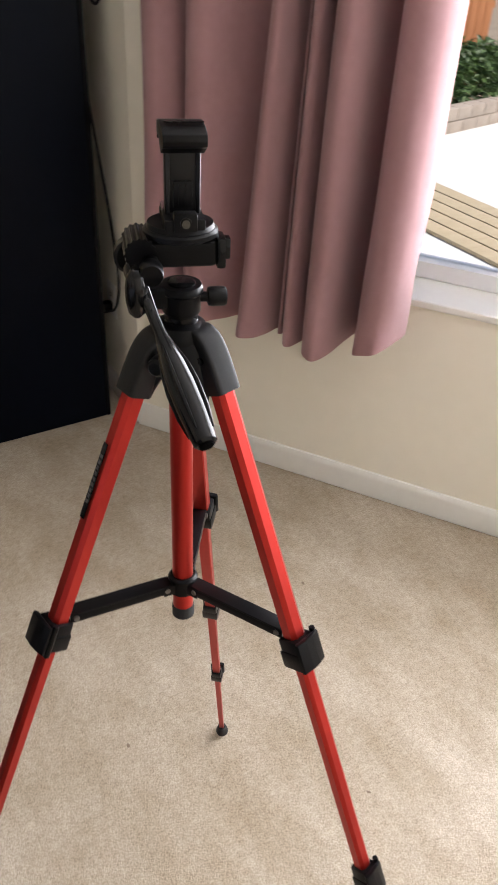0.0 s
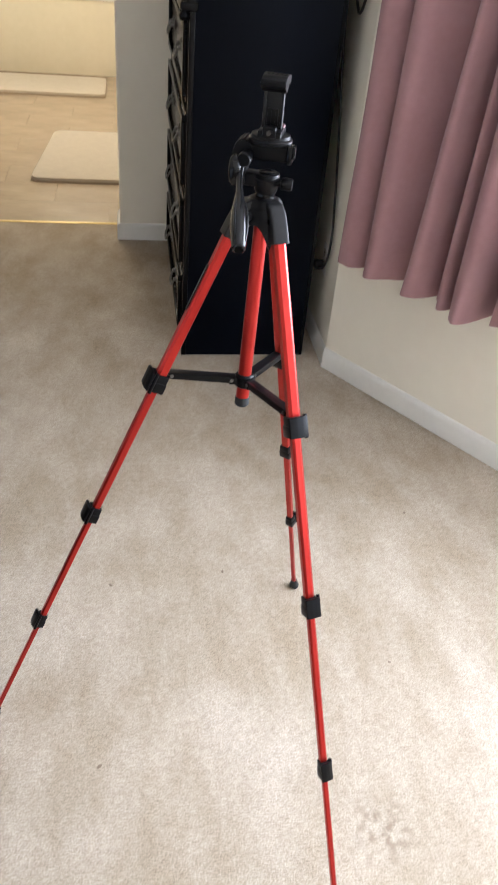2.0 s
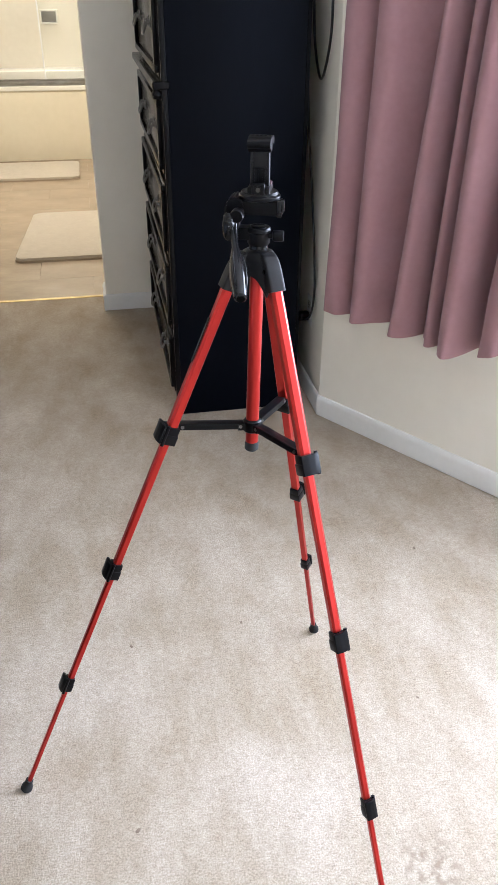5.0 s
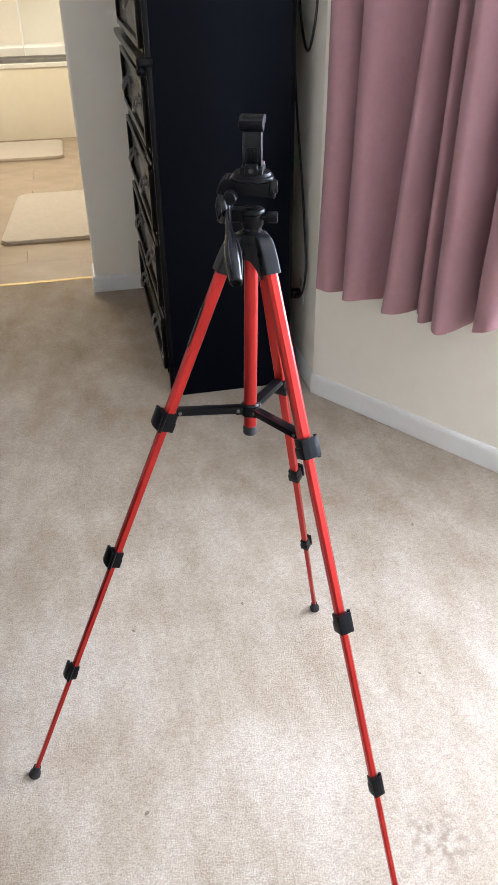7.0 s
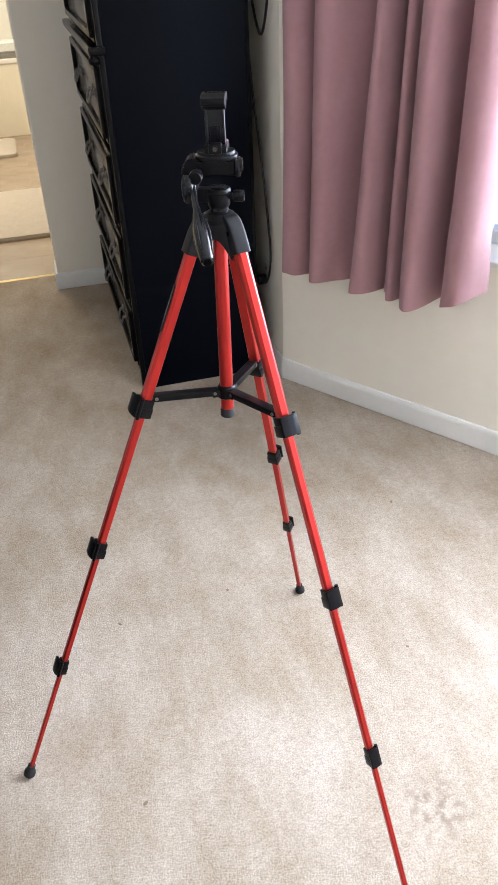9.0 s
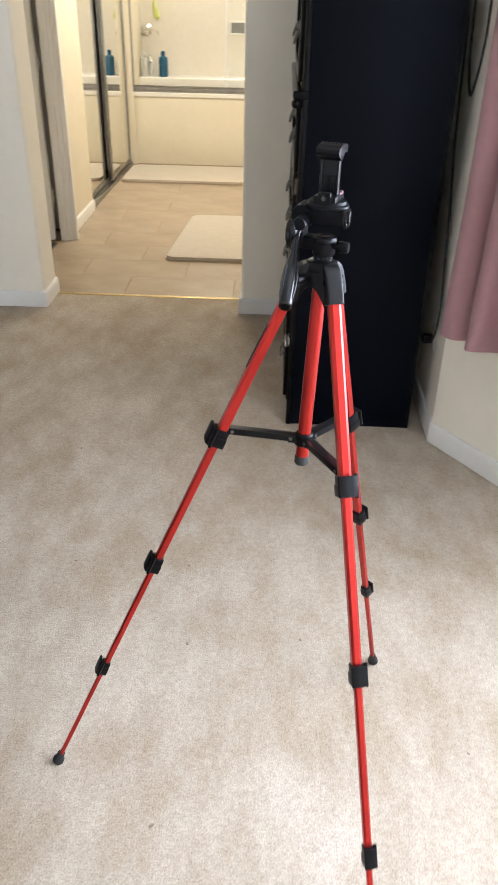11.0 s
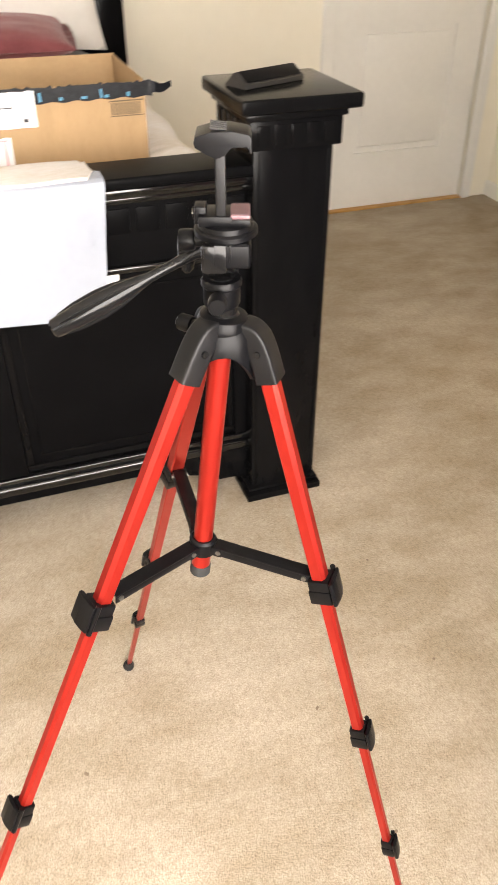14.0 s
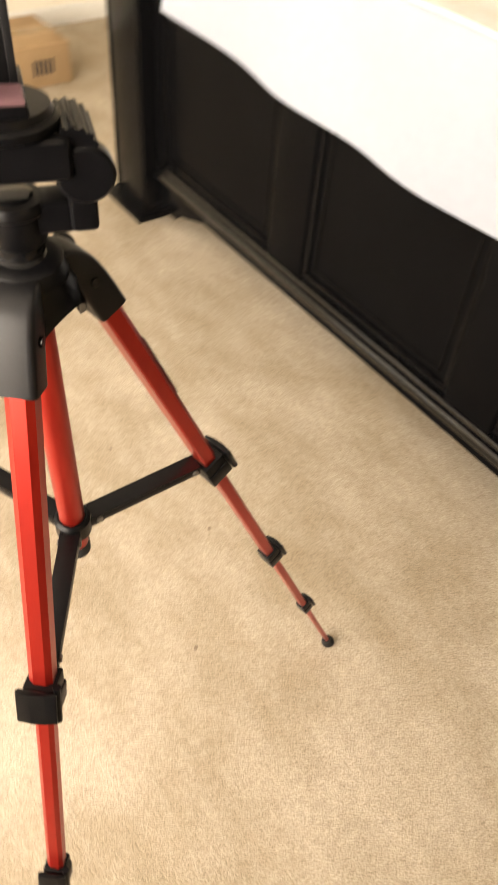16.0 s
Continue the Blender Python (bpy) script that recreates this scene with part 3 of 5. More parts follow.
# mirrored sliding closet doors
closet = thing("mirrored_closet_door", "sliding mirrored closet doors in metal frames on a floor track", "closet door", (-1.5, 5.5, 0))
bm = bmesh.new()
block(bm, (-1.545, 4.62, 0.0), (-1.455, 6.37, 0.012), b=0.002)
for x in (-1.535, -1.503, -1.468):
    block(bm, (x - 0.003, 4.62, 0.012), (x + 0.003, 6.37, 0.022))
part("floor_track", bm, ALU, closet, "metal floor track")
bm = bmesh.new()
block(bm, (-1.545, 4.62, 2.02), (-1.455, 6.37, 2.06), b=0.002)
part("head_track", bm, ALU, closet, "metal head track")
for x, y0, y1 in ((-1.520, 4.63, 5.56), (-1.486, 5.50, 6.36)):
    bm = bmesh.new()
    block(bm, (x - 0.004, y0 + 0.02, 0.045), (x + 0.002, y1 - 0.02, 2.00))
    leaf = part("mirror_panel", bm, MIRROR, closet, "mirror glass panel")
    bm = bmesh.new()
    for lo, hi in (((x - 0.010, y0, 0.024), (x + 0.010, y0 + 0.024, 2.02)), ((x - 0.010, y1 - 0.024, 0.024), (x + 0.010, y1, 2.02)), ((x - 0.010, y0 + 0.024, 0.024), (x + 0.010, y1 - 0.024, 0.05)), ((x - 0.010, y0 + 0.024, 1.99), (x + 0.010, y1 - 0.024, 2.02))):
        block(bm, lo, hi, b=0.003)
    part("door_frame", bm, ALU, leaf, "dark bronze metal frame")
bm = bmesh.new()
block(bm, (-1.46, 6.355, 0), (-1.425, 6.375, ROOM_H), b=0.004)
solo("trim_closet", bm, BATHWALL, "cream painted trim beside the closet", "trim", "structure")

# tub
tub = thing("bathtub", "cream built-in bathtub with panelled front and metal door track", "bathtub", (-0.55, 6.7, 0))
bm = bmesh.new()
block(bm, (-1.455, TUB_Y, 0.0), (0.38, TUB_Y + 0.06, 0.585), b=0.004)
part("front_panel", bm, BATHWALL, tub, "cream tub front")
bm = bmesh.new()
block(bm, (-1.455, TUB_Y - 0.016, 0.585), (0.38, TUB_Y + 0.10, 0.622), b=0.008, seg=3)
part("rim", bm, TUBWHITE, tub, "white rounded rim")
bm = bmesh.new()
block(bm, (-1.455, 6.86, 0.0), (0.38, 7.14, 0.70), b=0.015, seg=3)
part("ledge", bm, TUBWHITE, tub, "white back ledge")
bm = bmesh.new()
block(bm, (-1.455, TUB_Y + 0.06, 0.0), (0.38, 6.87, 0.25), b=0.01)
part("basin", bm, TUBWHITE, tub, "white basin floor")
bm = bmesh.new()
block(bm, (-1.455, TUB_Y + 0.02, 0.622), (0.38, TUB_Y + 0.075, 0.655), b=0.003)
block(bm, (-1.455, TUB_Y + 0.024, 0.655), (0.38, TUB_Y + 0.034, 0.672))
block(bm, (-1.455, TUB_Y + 0.060, 0.655), (0.38, TUB_Y + 0.070, 0.672))
part("door_track", bm, ALU, tub, "metal shower door track")
bm = bmesh.new()
block(bm, (-1.455, TUB_Y + 0.022, 0.672), (-1.425, TUB_Y + 0.072, 2.0), b=0.003)
part("side_jamb", bm, ALU, tub, "metal shower door jamb")
panel = thing("shower_door", "clear sliding shower door with a pale metal edge", "shower door", (-0.2, TUB_Y + 0.05, 0.66))
bm = bmesh.new()
block(bm, (-0.585, TUB_Y + 0.044, 0.672), (0.37, TUB_Y + 0.050, 1.98))
glass = part("glass_panel", bm, GLASS, panel, "clear glass")
glass.visible_shadow = False
bm = bmesh.new()
block(bm, (-0.590, TUB_Y + 0.040, 0.672), (-0.578, TUB_Y + 0.054, 1.98), b=0.002)
part("edge_strip", bm, VINYL, panel, "pale edge strip")
dish = thing("soap_dish", "recessed ceramic soap dish in the tub wall", "soap dish", (-0.5, 7.13, 1.1))
bm = bmesh.new()
for lo, hi in (((-0.60, 7.118, 1.06), (-0.44, 7.142, 1.075)), ((-0.60, 7.118, 1.165), (-0.44, 7.142, 1.18)), ((-0.60, 7.118, 1.075), (-0.585, 7.142, 1.165)), ((-0.455, 7.118, 1.075), (-0.44, 7.142, 1.165))):
    block(bm, lo, hi, b=0.004)
part("surround", bm, TUBWHITE, dish)
# no real hollow: a flat plate, its grey stands for the recess shade
bm = bmesh.new()
block(bm, (-0.585, 7.134, 1.075), (-0.455, 7.1385, 1.165))
part("recess", bm, ALU, dish, "flat grey plate, the recess shade put into its colour")

faucet = thing("tub_faucet", "chrome tub spout and lever on the tub wall", "faucet", (-1.40, 6.9, 0.95))
bm = bmesh.new()
lathe(bm, [(0.055, 0), (0.055, 0.008), (0.030, 0.016), (0.026, 0.05), (0.030, 0.06), (0.020, 0.075)], frame_of((-1.40, 7.14, 1.09), (-1.40, 6.5, 1.09)))
part("valve", bm, CHROME, faucet)
bm = bmesh.new()
tube(bm, [(-1.40, 7.08, 1.09), (-1.36, 7.06, 1.10), (-1.29, 7.05, 1.085), (-1.27, 7.05, 1.04)], [0.012, 0.010, 0.009, 0.006])
part("lever", bm, CHROME, faucet)
bm = bmesh.new()
tube(bm, curve_points([(-1.38, 7.14, 0.86), (-1.37, 7.05, 0.865), (-1.35, 6.97, 0.855), (-1.345, 6.95, 0.825)]), 0.020, 12)
part("spout", bm, CHROME, faucet)


def bottle(name, x, y, z, r, h, material, label):
    top = thing(name, label, "bottle", (x, y, z))
    bm = bmesh.new()
    lathe(bm, [(r * 0.9, 0), (r, 0.008), (r, h * 0.70), (r * 0.8, h * 0.77), (r * 0.42, h * 0.81), (r * 0.40, h * 0.84)], pose(x, y, z), 18)
    part("body", bm, material, top)
    bm = bmesh.new()
    lathe(bm, [(r * 0.46, 0), (r * 0.46, h * 0.13), (r * 0.30, h * 0.16)], pose(x, y, z + h * 0.84), 16)
    part("cap", bm, VINYL if material is CLEARBOTTLE else BLUEBOTTLE, top)


bottle("shampoo_bottle", -1.225, 6.96, 0.70, 0.044, 0.22, BLUEBOTTLE, "dark blue shampoo bottle on the tub ledge")
bottle("soap_bottle", -1.405, 6.94, 0.70, 0.034, 0.21, CLEARBOTTLE, "milky clear soap bottle on the tub ledge")
bottle("soap_bottle", -1.350, 6.99, 0.70, 0.028, 0.15, CLEARBOTTLE, "small milky bottle on the tub ledge")
pouf = thing("bath_net", "yellow-green bath net hanging at the tub", "bath net", (-1.33, 7.08, 1.2))
bm = bmesh.new()
tube(bm, [(-1.33, 7.09, 1.55), (-1.325, 7.085, 1.40), (-1.31, 7.08, 1.32)], 0.004)
part("cord", bm, GREENCLOTH, pouf)
bm = bmesh.new()
tube(bm, [(-1.31, 7.08, 1.34), (-1.312, 7.08, 1.30), (-1.30, 7.08, 1.25), (-1.29, 7.08, 1.20), (-1.285, 7.08, 1.17)], [0.008, 0.018, 0.026, 0.030, 0.010], 10)
part("mesh_body", bm, GREENCLOTH, pouf)


def bath_mat(x0, x1, y0, y1, skew, label):
    r, n = 0.06, 6
    pts = []
    for cx, cy, a0 in ((x1 - r, y0 + r, -90), (x1 - r, y1 - r, 0), (x0 + r, y1 - r, 90), (x0 + r, y0 + r, 180)):
        for k in range(n + 1):
            a = radians(a0 + 90 * k / n)
            pts.append((cx + r * math.cos(a) + skew * (cy - y0), cy + r * math.sin(a)))
    top = thing("bath_mat", label, "bath mat", ((x0 + x1) / 2, (y0 + y1) / 2, 0), "bath mats")
    bm = bmesh.new()
    prism(bm, pts, -0.001, 0.010)
    part("backing", bm, GROUT, top, "thin brown backing")
    bm = bmesh.new()
    cx, cy = (x0 + x1) / 2, (y0 + y1) / 2
    prism(bm, [(cx + (x - cx) * 0.985, cy + (y - cy) * 0.985) for x, y in pts], 0.010, 0.026, b=0.006)
    part("mat_surface", bm, RUG, top, "soft beige pile")


bath_mat(-1.43, -0.36, 5.58, 6.22, 0.0, "beige plush bath mat along the tub")
bath_mat(-0.76, 0.02, 3.47, 4.50, 0.07, "beige plush bath mat on the plank tiles")


# ---- tripod ----
LEG_TOP = {"L": Vector((-0.034, 0.026, 1.072)), "R": Vector((0.032, -0.011, 1.076)), "B": Vector((0.040, 0.068, 1.066))}
LEG_FOOT = {"L": Vector((-0.496, -0.054, 0.004)), "R": Vector((0.163, -0.524, 0.004)), "B": Vector((0.230, 0.278, 0.004))}
LOCKS = {"L": (0.238, 0.491, 0.736), "R": (0.238, 0.489, 0.742), "B": (0.256, 0.494, 0.726)}
AX0, AX1 = Vector((0.0, 0.0, 0.783)), Vector((0.0125, 0.030, 1.10))
AXIS = (AX1 - AX0).normalized()
tripod = thing("tripod", "red aluminium tripod with black plastic head and phone clamp", "tripod", (0, 0, 0))


def leg_section(bm, p, q, w, d, out):
    """A channel-like tube, chamfered, its broad face towards out."""
    m = frame_of(p, q, out)
    c = w * 0.24
    x, y = d / 2, w / 2
    pts = [(x, -y + c), (x, y - c), (x - c * 0.8, y), (-x + c * 0.3, y), (-x, y - c * 0.3), (-x, -y + c * 0.3), (-x + c * 0.3, -y), (x - c * 0.8, -y)]
    return prism(bm, pts, 0, (Vector(q) - Vector(p)).length, m)


def lever_lock(name, p, way, out, w, leg):
    """A flip lock: collar round the tube, a curved lever on its outside, a hinge pin."""
    m = frame_of(p, p + way, out)
    bm = bmesh.new()
    a = w * 0.69
    block(bm, (-a, -a, -0.017), (a, a, 0.013), m, 0.003)
    block(bm, (-a * 1.05, -a * 1.12, -0.003), (a * 1.02, a * 1.12, 0.016), m, 0.002)
    lock = part("leg_lock", bm, PLASTIC, leg, "black plastic flip lock")
    bm = bmesh.new()
    rise = [(a + 0.001, -a * 1.2), (a + 0.004, -a * 1.22), (a + 0.006, -a * 0.5), (a + 0.007, a * 0.3), (a + 0.0065, a * 1.2), (a + 0.003, a * 1.3), (a + 0.001, a * 1.1)]
    prism(bm, rise, -0.018, 0.015, m, 0.0012)
    part("lever", bm, PLASTIC, lock, "curved black lever")
    bm = bmesh.new()
    rod(bm, m @ Vector((a * 0.8, -a * 1.12, -0.020)), m @ Vector((a * 0.8, -a * 1.12, 0.018)), 0.0032, n=10)
    part("hinge_pin", bm, PLASTIC, lock)


def arch(bm, a, corner, b, out):
    """A moulded shoulder: a rounded bar bent from the crown down over the leg."""
    side = Vector((0, 0, 1)).cross(out).normalized()
    rings = []
    for k in range(13):
        t = k / 12
        w0, w1, w2 = (1 - t) ** 2, 5.0 * t * (1 - t), t * t
        c = (a * w0 + corner * w1 + b * w2) / (w0 + w1 + w2)
        run = ((corner - a) * (1 - t) + (b - corner) * t).normalized()
        up = side.cross(run).normalized()
        hw, hh = 0.0122 + 0.0010 * t, 0.0108 + 0.0008 * t
        ring = []
        for j in range(20):
            f = 2 * math.pi * (j + 0.5) / 20
            cx, cy = math.cos(f), math.sin(f)
            x = math.copysign(abs(cx) ** 0.24, cx) * hw
            y = math.copysign(abs(cy) ** 0.24, cy) * hh
            ring.append(bm.verts.new(c + side * x + up * y))
        rings.append(ring)
    for r, s in zip(rings, rings[1:]):
        for j in range(20):
            bm.faces.new((r[j], r[(j + 1) % 20], s[(j + 1) % 20], s[j]))
    bm.faces.new(rings[0])
    bm.faces.new(rings[-1])
    bmesh.ops.recalc_face_normals(bm, faces=bm.faces)


WIDTHS = (0.0188, 0.0154, 0.0124, 0.0094)
for key in "LRB":
    p, q = LEG_TOP[key], LEG_FOOT[key]
    way = (q - p).normalized()
    out = Vector((way.x, way.y, 0)).normalized()
    leg = tripod
    cuts = (0.0, *LOCKS[key], 1.0)
    for k in range(4):
        a, b = p + (q - p) * cuts[k], p + (q - p) * cuts[k + 1]
        bm = bmesh.new()
        leg_section(bm, a - way * (0.012 if k else 0.02), b + way * 0.012 if k < 3 else b - way * 0.004, WIDTHS[k], WIDTHS[k] * 0.86, out)
        part("leg_section", bm, RED, leg)
        if k < 3:
            lever_lock("leg_lock", b, way, out, WIDTHS[k], leg)
    bm = bmesh.new()
    lathe(bm, [(0.010, 0.0), (0.0125, 0.004), (0.0120, 0.012), (0.0085, 0.018), (0.0080, 0.030)], frame_of(q - Vector((0, 0, 0.002)), q - way * 0.03), 16)
    part("foot", bm, RUBBER, leg, "black rubber foot")
    # shoulder cap over the top of the leg
    hub = AX0 + AXIS * 0.318
    m = frame_of(p + way * 0.006, p - way, out)
    bm = bmesh.new()
    arch(bm, hub - out * 0.006, p - way * 0.050, p + way * 0.009, out)
    cap = part("shoulder", bm, SATINPLASTIC, leg, "black plastic shoulder")
    bm = bmesh.new()
    e = frame_of(m @ Vector((-0.001, -0.0150, 0.030)), m @ Vector((-0.001, 0.0150, 0.030)))
    lathe(bm, [(0.0035, 0), (0.0035, 0.0300)], e, 10)
    part("pivot_pin", bm, GLOSSPLASTIC, cap)
    # spreader arm from the column collar to the first lock
    ring = AX0 + AXIS * 0.040
    end = p + (q - p) * (LOCKS[key][0] - 0.012) - out * 0.011
    side = AXIS.cross(end - ring).normalized()
    m = frame_of(ring + (end - ring).normalized() * 0.016, end, AXIS)
    span = (end - ring).length - 0.018
    bm = bmesh.new()
    block(bm, (0.0035, -0.0085, 0), (0.0055, 0.0085, span), m, 0.0006)
    for y in (-0.0085, 0.0065):
        block(bm, (-0.0055, y, 0), (0.0035, y + 0.002, span), m, 0.0005)
    arm = part("spreader_arm", bm, PLASTIC, tripod, "black channel spreader arm")
    for z in (0.006, span - 0.006):
        bm = bmesh.new()
        lathe(bm, [(0.003, -0.0105), (0.003, 0.0105)], m @ pose(0, 0, z, 90), 10)
        part("rivet", bm, BRASSDARK, arm)

bm = bmesh.new()
AM = frame_of(AX0, AX1, (1, 0, 0))
lathe(bm, [(0.0112, 0.004), (0.0112, 0.330)], AM, 24)
part("centre_column", bm, RED, tripod)
bm = bmesh.new()
lathe(bm, [(0.0095, -0.009), (0.0122, -0.006), (0.0122, 0.006), (0.0114, 0.008)], AM, 24)
part("column_cap", bm, RUBBER, tripod, "black end cap")
bm = bmesh.new()
lathe(bm, [(0.0135, 0.028), (0.0160, 0.030), (0.0160, 0.048), (0.0135, 0.051)], AM, 24)
collar = part("spreader_collar", bm, PLASTIC, tripod, "black collar")
for key in "LRB":
    end = LEG_TOP[key] + (LEG_FOOT[key] - LEG_TOP[key]) * 0.21
    d = end - AX0
    d = (d - AXIS * d.dot(AXIS)).normalized()
    m = frame_of(AX0 + AXIS * 0.039 + d * 0.010, AX0 + AXIS * 0.039 + d * 0.03, AXIS)
    for y in (-0.009, 0.0055):
        bm = bmesh.new()
        block(bm, (-0.006, y, 0), (0.006, y + 0.0035, 0.016), m, 0.001)
        part("collar_lug", bm, PLASTIC, collar)
bm = bmesh.new()
lathe(bm, [(0.013, 0.316), (0.022, 0.318), (0.0255, 0.324), (0.0255, 0.332), (0.023, 0.339), (0.018, 0.342)], AM, 28)
part("crown", bm, PLASTIC, tripod, "black moulded crown")
ways = sorted(math.atan2((LEG_FOOT[k] - LEG_TOP[k]).y, (LEG_FOOT[k] - LEG_TOP[k]).x) for k in "LRB")
for a0, a1 in zip(ways, ways[1:] + [ways[0] + 2 * math.pi]):
    bm = bmesh.new()
    outer, inner = [], []
    for k in range(17):
        u = k / 16
        a = a0 + (a1 - a0) * u
        bow = abs(2 * u - 1) ** 2.2
        ray = Vector((math.cos(a), math.sin(a), 0))
        top = AX0 + AXIS * 0.336 + ray * 0.021
        mid = AX0 + AXIS * 0.322 + ray * (0.028 + 0.004 * bow)
        low = AX0 + AXIS * (0.307 - 0.032 * bow) + ray * (0.029 + 0.009 * bow)
        outer.append([bm.verts.new(q) for q in (top, mid, low)])
        inner.append([bm.verts.new(q - ray * 0.004) for q in (top, mid, low)])
    for k in range(16):
        for j in range(2):
            bm.faces.new((outer[k][j], outer[k + 1][j], outer[k + 1][j + 1], outer[k][j + 1]))
            bm.faces.new((inner[k][j], inner[k][j + 1], inner[k + 1][j + 1], inner[k + 1][j]))
        bm.faces.new((outer[k][2], outer[k + 1][2], inner[k + 1][2], inner[k][2]))
        bm.faces.new((outer[k][0], inner[k][0], inner[k + 1][0], outer[k + 1][0]))
    part("crown_web", bm, PLASTIC, tripod, "black arched web between two shoulders")
bm = bmesh.new()
kd = Vector((-0.78, -0.62, 0))
k0 = AX0 + AXIS * 0.318 + kd * 0.024
lathe(bm, [(0.006, 0), (0.006, 0.010), (0.0080, 0.011), (0.0088, 0.015), (0.0085, 0.025), (0.006, 0.027)], frame_of(k0, k0 + kd), 12)
part("column_knob", bm, PLASTIC, tripod, "ribbed lock knob")

# pan head, in axes: x to the side, y to the phone's front, z up
HF = Vector((0.33, 0.944, 0)).normalized()
HR = Vector((0.944, -0.33, 0)).normalized()
HM = Matrix((HR, HF, Vector((0, 0, 1)))).transposed().to_4x4()
HM.translation = (0.014, 0.030, 0)
head = tripod
bm = bmesh.new()
lathe(bm, [(0.0175, 1.112), (0.0175, 1.121), (0.0145, 1.124), (0.0145, 1.134)], HM, 24)
part("neck", bm, GLOSSPLASTIC, head)
bm = bmesh.new()
lathe(bm, [(0.0155, 1.131), (0.0172, 1.134), (0.0172, 1.150), (0.0190, 1.152), (0.0190, 1.1555), (0.0175, 1.1580), (0.0125, 1.1585)], HM, 28)
block(bm, (-0.034, -0.011, 1.138), (-0.004, 0.012, 1.158), HM, 0.005, 3)
block(bm, (-0.046, -0.014, 1.140), (-0.030, 0.015, 1.180), HM, 0.004, 3)
lathe(bm, [(0.0135, 0), (0.0160, 0.002), (0.0160, 0.012), (0.0140, 0.014)], HM @ pose(-0.0400, 0.010, 1.178, -90, 0, 0), 24)
part("pan_base", bm, PLASTIC, head, "black pan base with upright arm")
bm = bmesh.new()
lathe(bm, [(0.0118, 0), (0.0122, 0.0012), (0.0105, 0.0018)], HM @ pose(0, 0, 1.1580), 24)
part("level_ring", bm, GLOSSPLASTIC, head, "glossy level cover")
bm = bmesh.new()
lathe(bm, [(0.0045, 0), (0.0045, 0.010), (0.0080, 0.011), (0.0087, 0.014), (0.0087, 0.025), (0.0075, 0.027)], HM @ pose(0.012, -0.003, 1.146, 0, 90, 0), 14)
part("pan_knob", bm, PLASTIC, head, "ribbed pan lock knob")
# knurled tilt barrel at the end of the block, and its lock knob
bm = bmesh.new()
teeth = [((0.0136, 0.0124)[(k // 2) % 2] * math.cos(2 * math.pi * k / 64), (0.0136, 0.0124)[(k // 2) % 2] * math.sin(2 * math.pi * k / 64)) for k in range(64)]
prism(bm, teeth, -0.022, 0.014, HM @ pose(-0.035, 0, 1.1905, 90, 0, 0))
part("tilt_barrel", bm, PLASTIC, head, "knurled tilt barrel")
b0 = HM @ Vector((-0.027, -0.006, 1.184))
bd = (HR * -0.05 + HF * -0.998 + Vector((0, 0, -0.06))).normalized()
bm = bmesh.new()
lathe(bm, [(0.0070, 0), (0.0070, 0.018), (0.0092, 0.019), (0.0100, 0.021), (0.0100, 0.031), (0.0090, 0.033), (0.004, 0.0332)], frame_of(b0, b0 + bd), 20)
part("tilt_knob", bm, PLASTIC, head, "round tilt lock knob")
bm = bmesh.new()
block(bm, (-0.034, -0.013, 1.177), (0.029, 0.027, 1.200), HM, 0.005, 3)
tilt = part("tilt_block", bm, PLASTIC, head, "black tilting block")
for k in range(6):
    bm = bmesh.new()
    block(bm, (0.0285, -0.010 + 0.0036 * k, 1.184), (0.0302, -0.008 + 0.0036 * k, 1.200), HM, 0.0004)
    part("grip_ridge", bm, PLASTIC, tilt)
bm = bmesh.new()
block(bm, (0.028, -0.016, 1.176), (0.036, 0.006, 1.202), HM, 0.003)
block(bm, (0.034, -0.014, 1.184), (0.0395, -0.004, 1.202), HM, 0.0015)
part("plate_catch", bm, GLOSSPLASTIC, head, "glossy quick-release catch")
bm = bmesh.new()
lathe(bm, [(0.024, 1.199), (0.0275, 1.201), (0.0275, 1.2050), (0.0255, 1.2068)], HM @ pose(0, 0.005, 0) @ Matrix.Diagonal((1.15, 1.02, 1, 1)), 32)
lathe(bm, [(0.0255, 1.2062), (0.0262, 1.2070), (0.0250, 1.2110)], HM @ pose(0, 0.005, 0) @ Matrix.Diagonal((1.10, 0.95, 1, 1)), 32)
part("quick_release_plate", bm, PLASTIC, head, "round-edged quick-release plate")

# oval boss at the handle's root
bm = bmesh.new()
lathe(bm, [(0.0035, -0.022), (0.0080, -0.018), (0.0105, -0.008), (0.0108, 0.004), (0.0092, 0.014), (0.0045, 0.020)], HM @ pose(-0.041, -0.034, 1.167) @ Matrix.Diagonal((0.85, 0.8, 1, 1)), 20)
part("handle_boss", bm, GLOSSPLASTIC, head, "oval handle boss")

# pan handle, from the barrel down to its grip
root, tip = Vector((-0.027, 0.030, 1.172)), Vector((-0.042, -0.121, 1.104))
hw = (tip - root).normalized()
hl = (tip - root).length
bm = bmesh.new()
m = frame_of(root - hw * 0.006, tip, (1, 0, 0))
lathe(bm, [(0.0085, -0.004), (0.0095, 0.0), (0.0095, 0.014), (0.0060, 0.020), (0.0048, 0.050), (0.0050, 0.068), (0.0075, 0.082), (0.0105, 0.102), (0.0118, 0.122), (0.0115, 0.145), (0.0100, 0.165), (0.0092, hl + 0.006), (0.0070, hl + 0.008)], m, 20)
handle = part("pan_handle", bm, GLOSSPLASTIC, head, "glossy black pan handle")
bm = bmesh.new()
